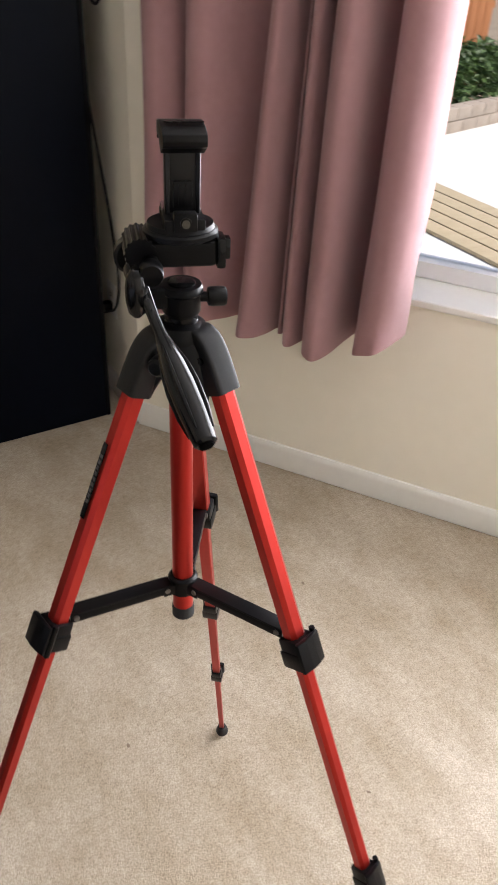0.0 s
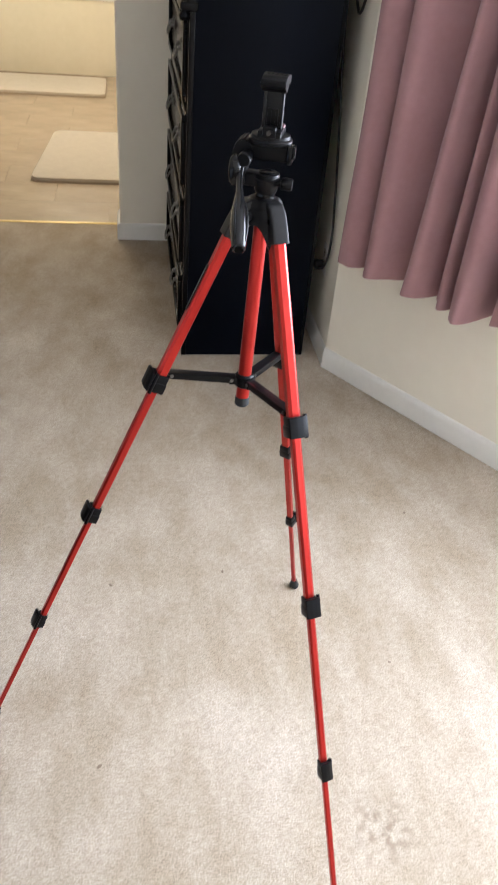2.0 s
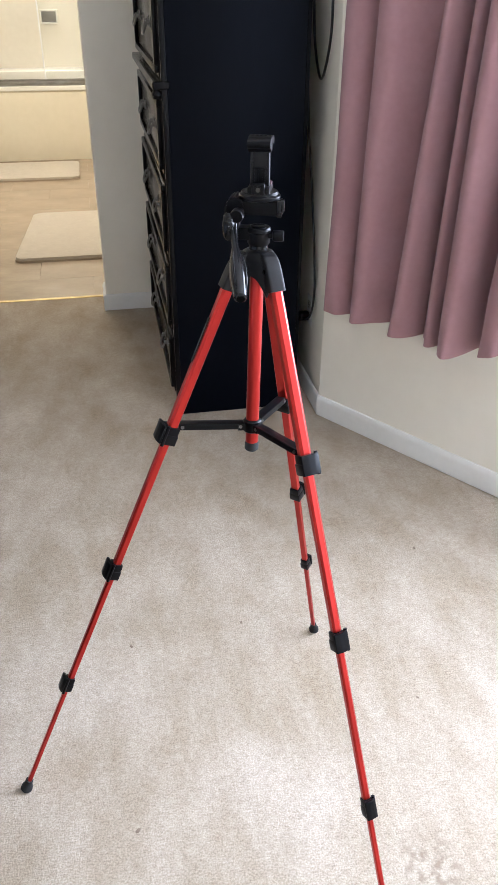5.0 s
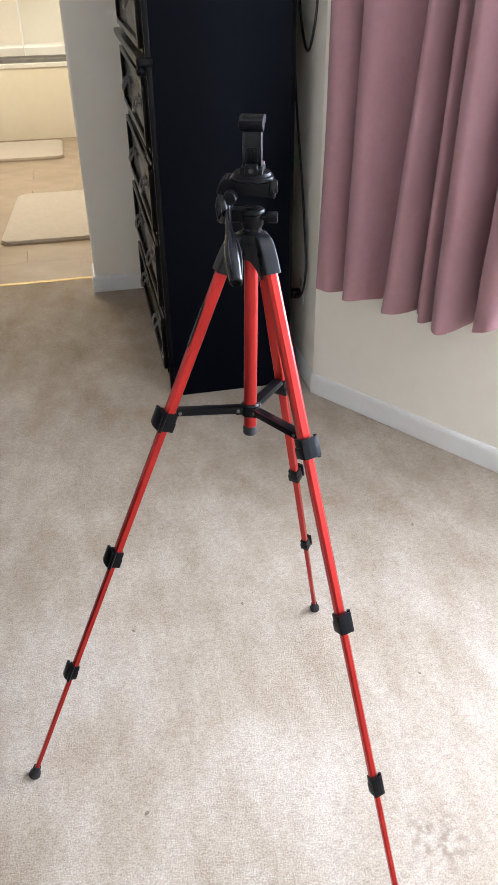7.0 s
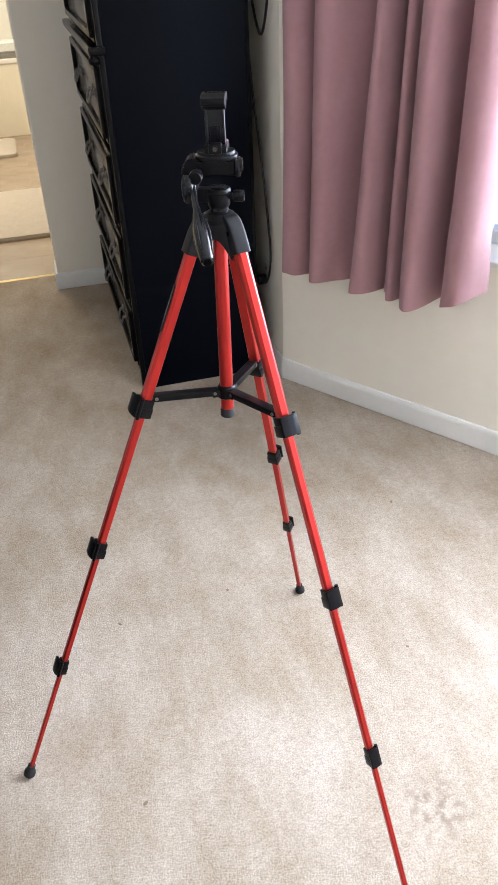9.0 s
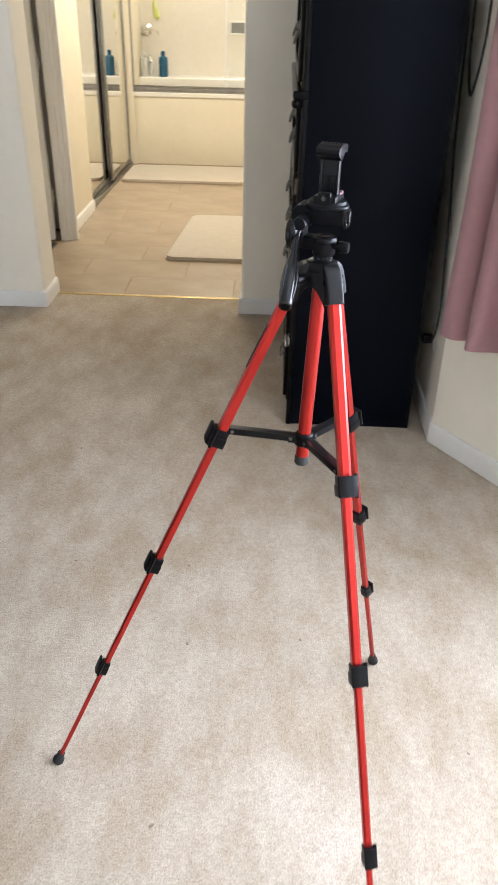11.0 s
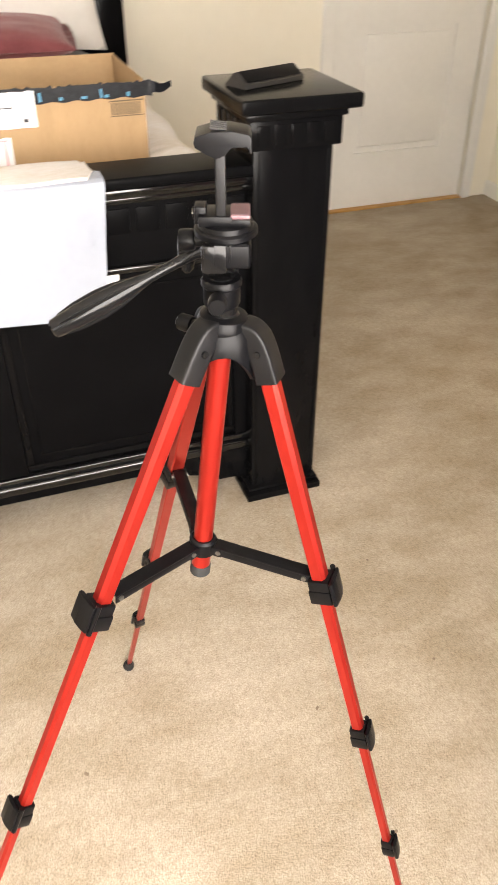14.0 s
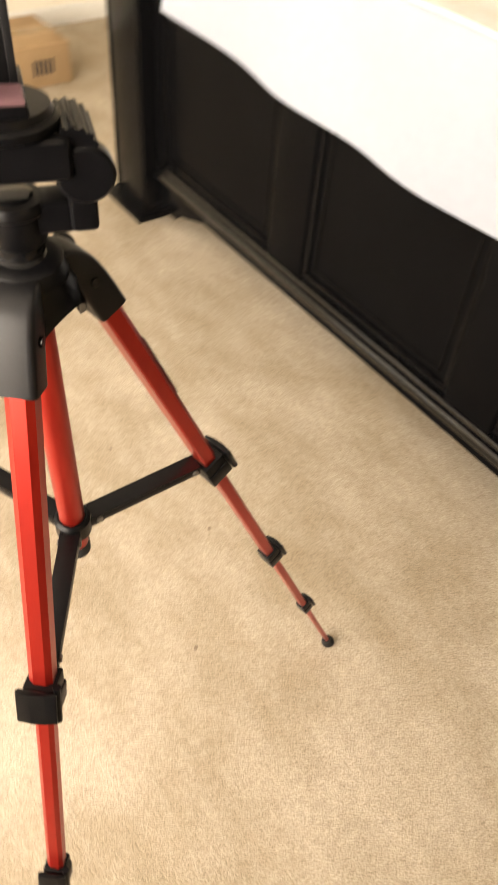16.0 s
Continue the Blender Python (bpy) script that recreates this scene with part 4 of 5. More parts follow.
for k in range(4):
    a = math.pi / 2 * k + 0.6
    line = [m @ Vector((r * math.cos(a), r * math.sin(a), z)) for r, z in ((0.0078, 0.084), (0.0112, 0.104), (0.0126, 0.122), (0.0122, 0.145), (0.0104, 0.163))]
    tube(bm, line, [0.0006, 0.0016, 0.0018, 0.0016, 0.0006], 6)
part("grip_rib", bm, PLASTIC, handle, "moulded grip ribs")
# raised disc, coloured as the shade in the grip's open end
bm = bmesh.new()
lathe(bm, [(0.0058, hl + 0.0072), (0.0058, hl + 0.0092), (0.004, hl + 0.0094)], m, 14)
part("end_hole_disc", bm, HOLESHADE, handle)

# phone clamp standing on the plate
clamp = tripod
CM = HM @ pose(0.001, 0.004, 1.2105) @ Matrix.Diagonal((0.90, 0.86, 0.985, 1)) @ pose(0, 0, -1.2145)
bm = bmesh.new()
block(bm, (-0.0185, -0.026, 1.2145), (0.0185, 0.008, 1.2240), CM, 0.002)
block(bm, (-0.0105, -0.030, 1.2145), (0.0105, -0.018, 1.2300), CM, 0.002)
lathe(bm, [(0.0052, 0), (0.0052, 0.0025), (0.0034, 0.0026)], CM @ pose(0, -0.0295, 1.2222, 90, 0, 0), 16)
part("clamp_base", bm, PLASTIC, clamp, "black clamp base")
bm = bmesh.new()
lathe(bm, [(0.0036, 0), (0.0036, 0.0008)], CM @ pose(0, -0.0318, 1.2222, 90, 0, 0), 14)
part("screw_insert", bm, varied("brass_insert", (0.10, 0.095, 0.08), (0.2, 0.19, 0.16), 50.0, 0.3, metal=1.0), clamp, "brass thread insert")
bm = bmesh.new()
for s in (-1, 1):
    prism(bm, [(-0.0085, 0.0150 * s), (-0.0070, 0.0115 * s), (0.0010, 0.0115 * s), (0.0015, 0.0160 * s), (-0.0070, 0.0160 * s)], 1.2235, 1.284, CM @ Matrix(((0, 1, 0, 0), (1, 0, 0, 0), (0, 0, 1, 0), (0, 0, 0, 1))), 0.0006)
block(bm, (-0.0117, -0.0050, 1.2235), (0.0117, 0.0000, 1.284), CM, 0.0006)
part("clamp_stem", bm, SATINPLASTIC, clamp, "black sliding stem")
bm = bmesh.new()
block(bm, (-0.0085, -0.0075, 1.2285), (0.0085, -0.0048, 1.2500), CM, 0.0008)
for s in (-1, 1):
    block(bm, (0.0030 * s - 0.001, -0.0082, 1.2300), (0.0030 * s + 0.001, -0.0073, 1.2480), CM)
part("slide_guide", bm, PLASTIC, clamp, "ribbed slide guide")
bm = bmesh.new()
top_jaw = [(-0.0275, -0.002), (-0.0258, 0.0030), (-0.012, 0.0062), (0.006, 0.0075), (0.024, 0.0045), (0.0268, 0.002), (0.0270, -0.0105), (0.0250, -0.0108), (0.0232, -0.0040), (0.0075, -0.0045), (0.0020, -0.0120), (-0.0080, -0.0150), (-0.0165, -0.0095), (-0.0262, -0.0060)]
prism(bm, top_jaw, -0.0190, 0.0190, CM @ pose(0, 0, 1.2868) @ Matrix(((0, 0, 1, 0), (1, 0, 0, 0), (0, 1, 0, 0), (0, 0, 0, 1))), 0.0010)
jaw = part("upper_jaw", bm, PLASTIC, clamp, "black upper jaw")
for k in range(5):
    bm = bmesh.new()
    m2 = CM @ pose(-0.0145 + 0.0066 * k, 0.004, 1.2930, -9, 0, 16)
    block(bm, (-0.0016, -0.017, 0.0), (0.0016, 0.015, 0.0011), m2, 0.0004)
    part("grip_ridge", bm, GLOSSPLASTIC, jaw)
bm = bmesh.new()
block(bm, (-0.0185, 0.004, 1.2145), (0.0185, 0.026, 1.2215), CM, 0.002)
part("lower_jaw", bm, PLASTIC, clamp, "black lower jaw")
bm = bmesh.new()
block(bm, (-0.0175, 0.0062, 1.2213), (0.0175, 0.0258, 1.2250), CM, 0.0012)
pad = part("jaw_pad", bm, ROSEPAD, clamp, "dusky rose ribbed pad")
for k in range(7):
    bm = bmesh.new()
    block(bm, (-0.0165, 0.0080 + 0.0025 * k, 1.2248), (0.0165, 0.0091 + 0.0025 * k, 1.2258), CM)
    part("pad_ridge", bm, ROSEPAD, pad)

# worn sticker on one leg
p, q = LEG_TOP["L"], LEG_FOOT["L"]
way = (q - p).normalized()
out = Vector((way.x, way.y, 0)).normalized()
m = frame_of(p + way * 0.062, q, out)
bm = bmesh.new()
block(bm, (0.0088, -0.0010, 0), (0.0096, 0.0050, 0.080), m)
decal = part("sticker", bm, GLOSSPLASTIC, tripod, "black sticker with unreadable pale marks")
bm = bmesh.new()
for k in range(9):
    block(bm, (0.0095, 0.0004, 0.012 + 0.006 * k), (0.0098, 0.0036, 0.0155 + 0.006 * k), m)
part("marks", bm, varied("worn_grey_print", (0.05, 0.05, 0.05), (0.08, 0.08, 0.08), 90.0, 0.5), decal)


# ---- tall chest of drawers ----
CX0, CX1, CY0, CY1, CH = 0.008, 0.468, 1.494, 2.50, 1.50
chest = thing("chest_of_drawers", "tall black lacquered chest of drawers with ornate pulls", "chest of drawers", ((CX0 + CX1) / 2, 2.0, 0))
bm = bmesh.new()
block(bm, (CX0 + 0.012, CY0, 0.0), (CX1, CY0 + 0.022, CH), b=0.003)
part("side_panel", bm, BLACKSKYTINT, chest, "flat black satin side with the sky's blue reflection put into its colour")
bm = bmesh.new()
block(bm, (CX0 - 0.006, CY0 - 0.003, 0.0), (CX0 + 0.012, CY0 + 0.024, CH), b=0.003)
part("front_stile", bm, BLACKWOOD, chest)
bm = bmesh.new()
block(bm, (CX1, CY0 - 0.002, 0.0), (CX1 + 0.012, CY0 + 0.022, CH), b=0.002)
part("back_stile", bm, BLACKWOOD, chest)
bm = bmesh.new()
block(bm, (CX0 + 0.012, CY1 - 0.022, 0.0), (CX1, CY1, CH), b=0.003)
part("side_panel", bm, BLACKSKYTINT, chest)
bm = bmesh.new()
block(bm, (CX1 - 0.012, CY0 + 0.022, 0.03), (CX1 - 0.004, CY1 - 0.022, CH))
part("back_panel", bm, BLACKSKYTINT, chest)
bm = bmesh.new()
block(bm, (CX0 - 0.03, CY0 - 0.025, CH), (CX1 + 0.01, CY1 + 0.025, CH + 0.03), b=0.008)
part("top", bm, BLACKWOOD, chest)
bm = bmesh.new()
block(bm, (CX0 + 0.006, CY0 + 0.022, 0.0), (CX0 + 0.022, CY1 - 0.022, 0.085), b=0.003)
part("plinth", bm, BLACKWOOD, chest)
bm = bmesh.new()
block(bm, (CX0 - 0.035, CY0 - 0.012, 1.172), (CX0 + 0.02, CY1 + 0.012, 1.198), b=0.008, seg=3)
part("waist_moulding", bm, BLACKWOOD, chest, "projecting waist moulding")
bm = bmesh.new()
lathe(bm, [(0.010, 0), (0.017, 0.006), (0.019, 0.014), (0.015, 0.024), (0.006, 0.028)], frame_of((CX0 - 0.020, CY0 + 0.004, 1.172), (CX0 - 0.020, CY0 + 0.004, 1.0)), 14)
part("corner_knob", bm, BLACKWOOD, chest, "turned corner drop")
rails = (0.085, 0.345, 0.625, 0.905, 1.172)
rows = [(rails[k], rails[k + 1]) for k in range(4)] + [(1.198, CH)]
for z0, z1 in rows:
    bm = bmesh.new()
    block(bm, (CX0 + 0.004, CY0 + 0.022, z1 - 0.016), (CX0 + 0.03, CY1 - 0.022, z1), b=0.003)
    part("rail", bm, BLACKWOOD, chest)
    bm = bmesh.new()
    a, b, lo, hi = CY0 + 0.028, CY1 - 0.028, z0 + 0.006, z1 - 0.022
    block(bm, (CX0 - 0.010, a, lo), (CX0 + 0.015, b, hi), b=0.004)
    for q0, q1, r0, r1 in ((a + 0.012, b - 0.012, lo + 0.012, lo + 0.034), (a + 0.012, b - 0.012, hi - 0.034, hi - 0.012), (a + 0.012, a + 0.034, lo + 0.034, hi - 0.034), (b - 0.034, b - 0.012, lo + 0.034, hi - 0.034)):
        block(bm, (CX0 - 0.022, q0, r0), (CX0 - 0.008, q1, r1), b=0.005)
    drawer = part("drawer", bm, BLACKWOOD, chest, "black drawer with raised moulding")
    for y in (a + 0.24, b - 0.24):
        zc = (lo + hi) / 2
        bm = bmesh.new()
        for s in (-1, 1):
            lathe(bm, [(0.016, 0), (0.017, 0.003), (0.008, 0.006), (0.007, 0.016)], frame_of((CX0 - 0.010, y + s * 0.042, zc + 0.006), (CX0 - 1, y + s * 0.042, zc + 0.006)), 12)
        tube(bm, curve_points([(CX0 - 0.024, y - 0.044, zc + 0.006), (CX0 - 0.034, y - 0.034, zc - 0.020), (CX0 - 0.036, y, zc - 0.028), (CX0 - 0.034, y + 0.034, zc - 0.020), (CX0 - 0.024, y + 0.044, zc + 0.006)], 5), 0.0045, 8)
        part("drawer_pull", bm, BRASSDARK, drawer, "antique metal swing pull")

# cable behind the chest
cable = thing("power_cable", "black power cable hanging down the wall beside the chest", "cable", (0.545, 1.6, 0.3))
bm = bmesh.new()
tube(bm, curve_points([(0.543, 1.80, 1.62), (0.543, 1.785, 1.40), (0.543, 1.72, 1.06), (0.541, 1.62, 0.82), (0.538, 1.545, 0.64), (0.536, 1.500, 0.47), (0.530, 1.53, 0.36), (0.520, 1.62, 0.325)], 8), 0.0042, 8)
part("cable_run", bm, CABLE, cable)
bm = bmesh.new()
tube(bm, curve_points([(0.541, 1.52, 1.62), (0.538, 1.475, 1.42), (0.532, 1.455, 1.32), (0.532, 1.50, 1.225), (0.538, 1.57, 1.19), (0.542, 1.65, 1.25), (0.543, 1.70, 1.36), (0.543, 1.74, 1.62)], 8), 0.0042, 8)
part("cable_loop", bm, CABLE, cable)

# ---- curtain ----
# folds along the wall: (place along the wall, distance in front of it)
FOLDS = [
    (0.163, 0.150), (0.166, 0.200), (0.182, 0.222), (0.212, 0.222), (0.242, 0.196), (0.260, 0.160), (0.266, 0.140),
    (0.270, 0.175), (0.278, 0.222), (0.300, 0.236), (0.325, 0.226), (0.352, 0.180), (0.385, 0.140), (0.412, 0.118),
    (0.420, 0.150), (0.428, 0.215), (0.446, 0.238), (0.472, 0.232), (0.492, 0.190), (0.505, 0.145), (0.512, 0.130),
    (0.518, 0.160), (0.528, 0.172), (0.534, 0.160), (0.541, 0.190), (0.556, 0.220), (0.574, 0.212), (0.588, 0.170), (0.594, 0.140),
    (0.599, 0.180), (0.608, 0.235), (0.628, 0.254), (0.652, 0.248), (0.672, 0.205), (0.684, 0.140), (0.698, 0.085), (0.712, 0.090),
    (0.719, 0.150), (0.728, 0.210), (0.750, 0.234), (0.780, 0.234), (0.808, 0.212), (0.824, 0.176), (0.830, 0.140),
]


def fold_line(n):
    pts = curve_points([(s, o, 0) for s, o in FOLDS], 9)
    out = []
    for k in range(n + 1):
        t = k / n * (len(pts) - 1)
        i = min(int(t), len(pts) - 2)
        out.append(pts[i].lerp(pts[i + 1], t - i))
    return out


LINE = fold_line(300)


def hem(s):
    base = 0.546 - 0.004 * math.exp(-((s - 0.62) / 0.06) ** 2)
    return base + 0.062 * max(0.0, min(1.0, (s - 0.66) / 0.16)) ** 1.3


def curtain_place(u, v):
    p = LINE[min(int(round(u * 300)), 300)]
    z1 = 2.22
    z0 = hem(p.x)
    z = z0 + (z1 - z0) * v
    drift = noise.noise(Vector((p.x * 7, v * 3.0, 0.3))) * 0.005 + 0.10 * v * math.exp(-((p.x - 0.42) / 0.085) ** 2)
    depth = p.y * (1.0 - 0.10 * v) + noise.noise(Vector((p.x * 9, v * 4, 4.0))) * 0.006
    s = p.x + drift
    if v < 0.05:
        depth += 0.006 * (0.05 - v) / 0.05 * math.sin(p.x * 90)
    # a lifted corner at the free edge
    k = max(0.0, (p.x - 0.70) / 0.13)
    depth += 0.030 * k * math.exp(-((v - 0.11) / 0.05) ** 2)
    return wpt(s, depth, z)


curtain = thing("curtain", "dusty rose fabric curtain in deep vertical folds over the window", "curtain", tuple(wpt(0.5, 0.2, 0.55)))
part("panel", sheet(curtain_place, 300, 56, 0.0022), CURTAIN, curtain)
rail = thing("curtain_rod", "white curtain rod above the window", "curtain rod", tuple(wpt(1.4, 0.17, 2.24)))
bm = bmesh.new()
rod(bm, wpt(0.10, 0.16, 2.235), wpt(2.8, 0.16, 2.235), 0.012)
part("pole", bm, VINYL, rail)
for s in (0.14, 1.42, 2.76):
    bm = bmesh.new()
    block(bm, (s - 0.015, 0.0, 2.20), (s + 0.015, 0.165, 2.222), WM, 0.003)
    part("bracket", bm, VINYL, rail)

# ---- bed ----
BY = -0.598
bed = thing("bed", "black lacquered bed with panelled footboard and square posts", "bed", (-2.0, BY, 0))


def bed_post(y0, y1):
    c = (y0 + y1) / 2
    x0, x1 = -1.195, -0.978
    bm = bmesh.new()
    block(bm, (x0, y0, 0.0), (x1, y1, 0.985), b=0.007)
    post = part("post", bm, BLACKWOOD, bed, "square black post")
    bm = bmesh.new()
    block(bm, (x0 - 0.02, y0 - 0.022, 0.0), (-0.946, y1 + 0.012, 0.022), b=0.004)
    block(bm, (x0 - 0.010, y0 - 0.012, 0.022), (-0.962, y1 + 0.007, 0.034), b=0.004)
    part("plinth", bm, BLACKWOOD, post)
    for a in (y0 + 0.012, y1 - 0.012):
        bm = bmesh.new()
        block(bm, (x1 - 0.004, a - 0.003, 0.04), (x1 + 0.003, a + 0.003, 0.975), b=0.0015)
        part("edge_bead", bm, BLACKWOOD, post)
    bm = bmesh.new()
    block(bm, (x0 - 0.012, y0 - 0.012, 0.982), (x1 + 0.014, y1 + 0.014, 1.045), b=0.006)
    block(bm, (x0 - 0.020, y0 - 0.022, 1.045), (x1 + 0.022, y1 + 0.022, 1.062), b=0.005)
    part("collar", bm, BLACKWOOD, post, "stepped collar")
    n = 5
    for k in range(n):
        a = y0 + (y1 - y0) * (k + 0.5) / n
        bm = bmesh.new()
        block(bm, (x1 + 0.012, a - 0.014, 0.992), (x1 + 0.0175, a + 0.014, 1.036), b=0.002)
        part("dentil", bm, BLACKWOOD, post)
    for k in range(n):
        a = x0 + (x1 - x0) * (k + 0.5) / n
        s = -1 if c > BY else 1
        yy = y0 - 0.010 if c > BY else y1 + 0.010
        bm = bmesh.new()
        block(bm, (a - 0.016, min(yy, yy + s * 0.006), 0.992), (a + 0.016, max(yy, yy + s * 0.006), 1.036), b=0.002)
        part("dentil", bm, BLACKWOOD, post)
    bm = bmesh.new()
    block(bm, (x0 - 0.034, y0 - 0.040, 1.062), (x1 + 0.042, y1 + 0.048, 1.094), b=0.009, seg=3)
    part("cap", bm, BLACKWOOD, post, "flat moulded cap")


bed_post(0.420, 0.614)
bed_post(2 * BY - 0.614, 2 * BY - 0.420)

FX = -1.03
Y_R, Y_L = 0.425, 2 * BY - 0.425
bm = bmesh.new()
block(bm, (-1.10, Y_L, 0.10), (FX - 0.022, Y_R, 0.93))
part("footboard_core", bm, BLACKWOOD, bed)


def moulding(name, x, z0, z1, label="", r=0.005, material=BLACKGLOSS):
    bm = bmesh.new()
    block(bm, (-1.08, Y_L, z0), (x, Y_R, z1), b=min(r, (z1 - z0) * 0.47), seg=5)
    return part(name, bm, material, bed, label)


bm = bmesh.new()
block(bm, (-1.125, Y_L, 0.925), (FX + 0.045, Y_R, 0.950), b=0.008, seg=3)
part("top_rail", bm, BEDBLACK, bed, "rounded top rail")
moulding("top_moulding", FX + 0.030, 0.899, 0.926, r=0.0125)
moulding("top_moulding", FX + 0.016, 0.884, 0.900, r=0.006)
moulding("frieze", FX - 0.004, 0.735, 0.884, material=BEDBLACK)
moulding("bead_moulding", FX + 0.012, 0.720, 0.739, r=0.009)
nd_count = 30
for k in range(nd_count):
    a = Y_L + (Y_R - Y_L) * (k + 0.5) / nd_count
    bm = bmesh.new()
    block(bm, (FX - 0.006, a - 0.0262, 0.812), (FX + 0.0005, a + 0.0262, 0.870), b=0.0025)
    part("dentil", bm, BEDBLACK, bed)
moulding("bottom_moulding", FX + 0.020, 0.149, 0.179, r=0.014)
moulding("bottom_moulding", FX + 0.008, 0.178, 0.196, r=0.006)
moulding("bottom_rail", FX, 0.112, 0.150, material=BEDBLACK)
half_w = (Y_R - Y_L) / 2
for s in (-1, 1):
    bm = bmesh.new()
    e = BY + s * half_w
    prof = [(e, 0.150), (e, 0.040), (e - s * 0.115, 0.046), (e - s * 0.130, 0.058), (e - s * 0.150, 0.078), (e - s * 0.195, 0.086), (e - s * 0.215, 0.098), (e - s * 0.270, 0.112), (e - s * 0.270, 0.150)]
    m = Matrix(((0, 0, 1, 0), (1, 0, 0, 0), (0, 1, 0, 0), (0, 0, 0, 1)))
    prism(bm, prof, -1.075, FX + 0.004, m, 0.002)
    part("apron_bracket", bm, BLACKWOOD, bed, "scalloped apron bracket")
edges = ((-0.184, 0.388), (-0.872, -0.322), (2 * BY - 0.388, 2 * BY + 0.184))
for a, b in edges:
    bm = bmesh.new()
    block(bm, (FX - 0.024, a, 0.205), (FX - 0.016, b, 0.722))
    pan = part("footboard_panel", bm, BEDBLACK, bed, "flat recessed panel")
    bm = bmesh.new()
    w = 0.020
    for lo, hi in (((a, 0.200), (b, 0.200 + w)), ((a, 0.720 - w), (b, 0.720)), ((a, 0.200 + w), (a + w, 0.720 - w)), ((b - w, 0.200 + w), (b, 0.720 - w))):
        block(bm, (FX - 0.020, lo[0], lo[1]), (FX - 0.006, hi[0], hi[1]), b=0.005)
    part("panel_moulding", bm, BLACKWOOD, pan, "raised panel moulding")
    bm = bmesh.new()
    w2 = 0.046
    for lo, hi in (((a + 0.040, 0.240), (b - 0.040, w2 + 0.200)), ((a + 0.040, 0.720 - w2), (b - 0.040, 0.680)), ((a + 0.040, 0.246), (a + w2, 0.674)), ((b - w2, 0.246), (b - 0.040, 0.674))):
        block(bm, (FX - 0.018, lo[0], lo[1]), (FX - 0.012, hi[0], hi[1]), b=0.0015)
    part("inner_bead", bm, BLACKWOOD, pan)
for a, b in ((-0.322, -0.184), (2 * BY + 0.184, -0.872), (0.388, Y_R), (Y_L, 2 * BY - 0.388)):
    bm = bmesh.new()
    block(bm, (FX - 0.024, a, 0.196), (FX, b, 0.724), b=0.003)
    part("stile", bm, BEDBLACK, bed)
for y in (0.455, 2 * BY - 0.485):
    bm = bmesh.new()
    block(bm, (-3.02, y, 0.22), (-1.23, y + 0.03, 0.50), b=0.005)
    part("side_rail", bm, BLACKWOOD, bed)
bm = bmesh.new()
block(bm, (-3.085, -1.45, 0.0), (-3.03, Y_R + 0.02, 1.30), b=0.008)
part("headboard", bm, BLACKWOOD, bed, "tall black headboard")
for y in (0.44,):
    bm = bmesh.new()
    block(bm, (-3.09, y - 0.01, 0.0), (-2.97, y + 0.12, 1.60), b=0.008)
    part("headboard_post", bm, BLACKWOOD, bed)
bm = bmesh.new()
block(bm, (-3.00, BY - 1.00, 0.48), (-1.13, BY + 1.00, 0.82), b=0.05, seg=4)
part("mattress", bm, PILLOWWHITE, bed, "white mattress")

# quilt lying over the mattress
def quilt_place(u, v):
    x = -1.115 - u * 1.91
    yy = -1.18 + 2.36 * v
    y = BY + yy
    edge = max(0.0, abs(yy) - 0.93)
    z = 0.872 + 0.030 * math.sin(math.pi * min(u * 1.1, 1.0)) ** 0.7
    n1 = noise.noise(Vector((x * 5.0, y * 2.2, 0.0)))
    n2 = noise.noise(Vector((x * 16.0 + 2 * n1, y * 5.0, 3.0)))
    n3 = 1 - abs(noise.noise(Vector((x * 8.0 + n1, y * 2.8, 7.0)))) * 2
    n4 = noise.noise(Vector((x * 24.0 + 3 * n1, y * 7.0, 11.0)))
    z += 0.022 * n1 + 0.008 * n2 + 0.014 * n3 + 0.005 * (1 - abs(n4) * 2.2)
    z -= 0.050 * math.exp(-(((x + 1.53) / 0.24) ** 4 + ((y - 0.01) / 0.30) ** 4))
    if u < 0.05:
        z += 0.035 * math.sin(u / 0.05 * math.pi / 2) - 0.02
    if edge > 0:
        t = min(edge / 0.07, 1.0)
        z -= 0.05 * t * t + max(0.0, edge - 0.07) * 1.8
        y = BY + math.copysign(0.93 + 0.075 * math.sin(t * math.pi / 2) + 0.02 * n1, yy)
    # its front edge is laid over the footboard's rail, on the cloth
    lap = max(0.0, 1 - u / 0.07) * max(0.0, min(1.0, (0.098 - y) / 0.04)) * max(0.0, min(1.0, (0.90 - abs(yy)) / 0.06))
    x += (FX + 0.052 + 1.115 + 0.004 * n1) * lap
    if lap > 0:
        t = min(1.0, lap * 2.2)
        z = z * (1 - t) + (0.961 + 0.003 * n2) * t
    return Vector((x, y, z))


part_quilt = solo("quilt", sheet(quilt_place, 170, 170, 0.007), QUILT, "rumpled cream quilt spread over the bed", "quilt")


# white cloth over the footboard
CL_Y0, CL_Y1 = -1.43, 0.088


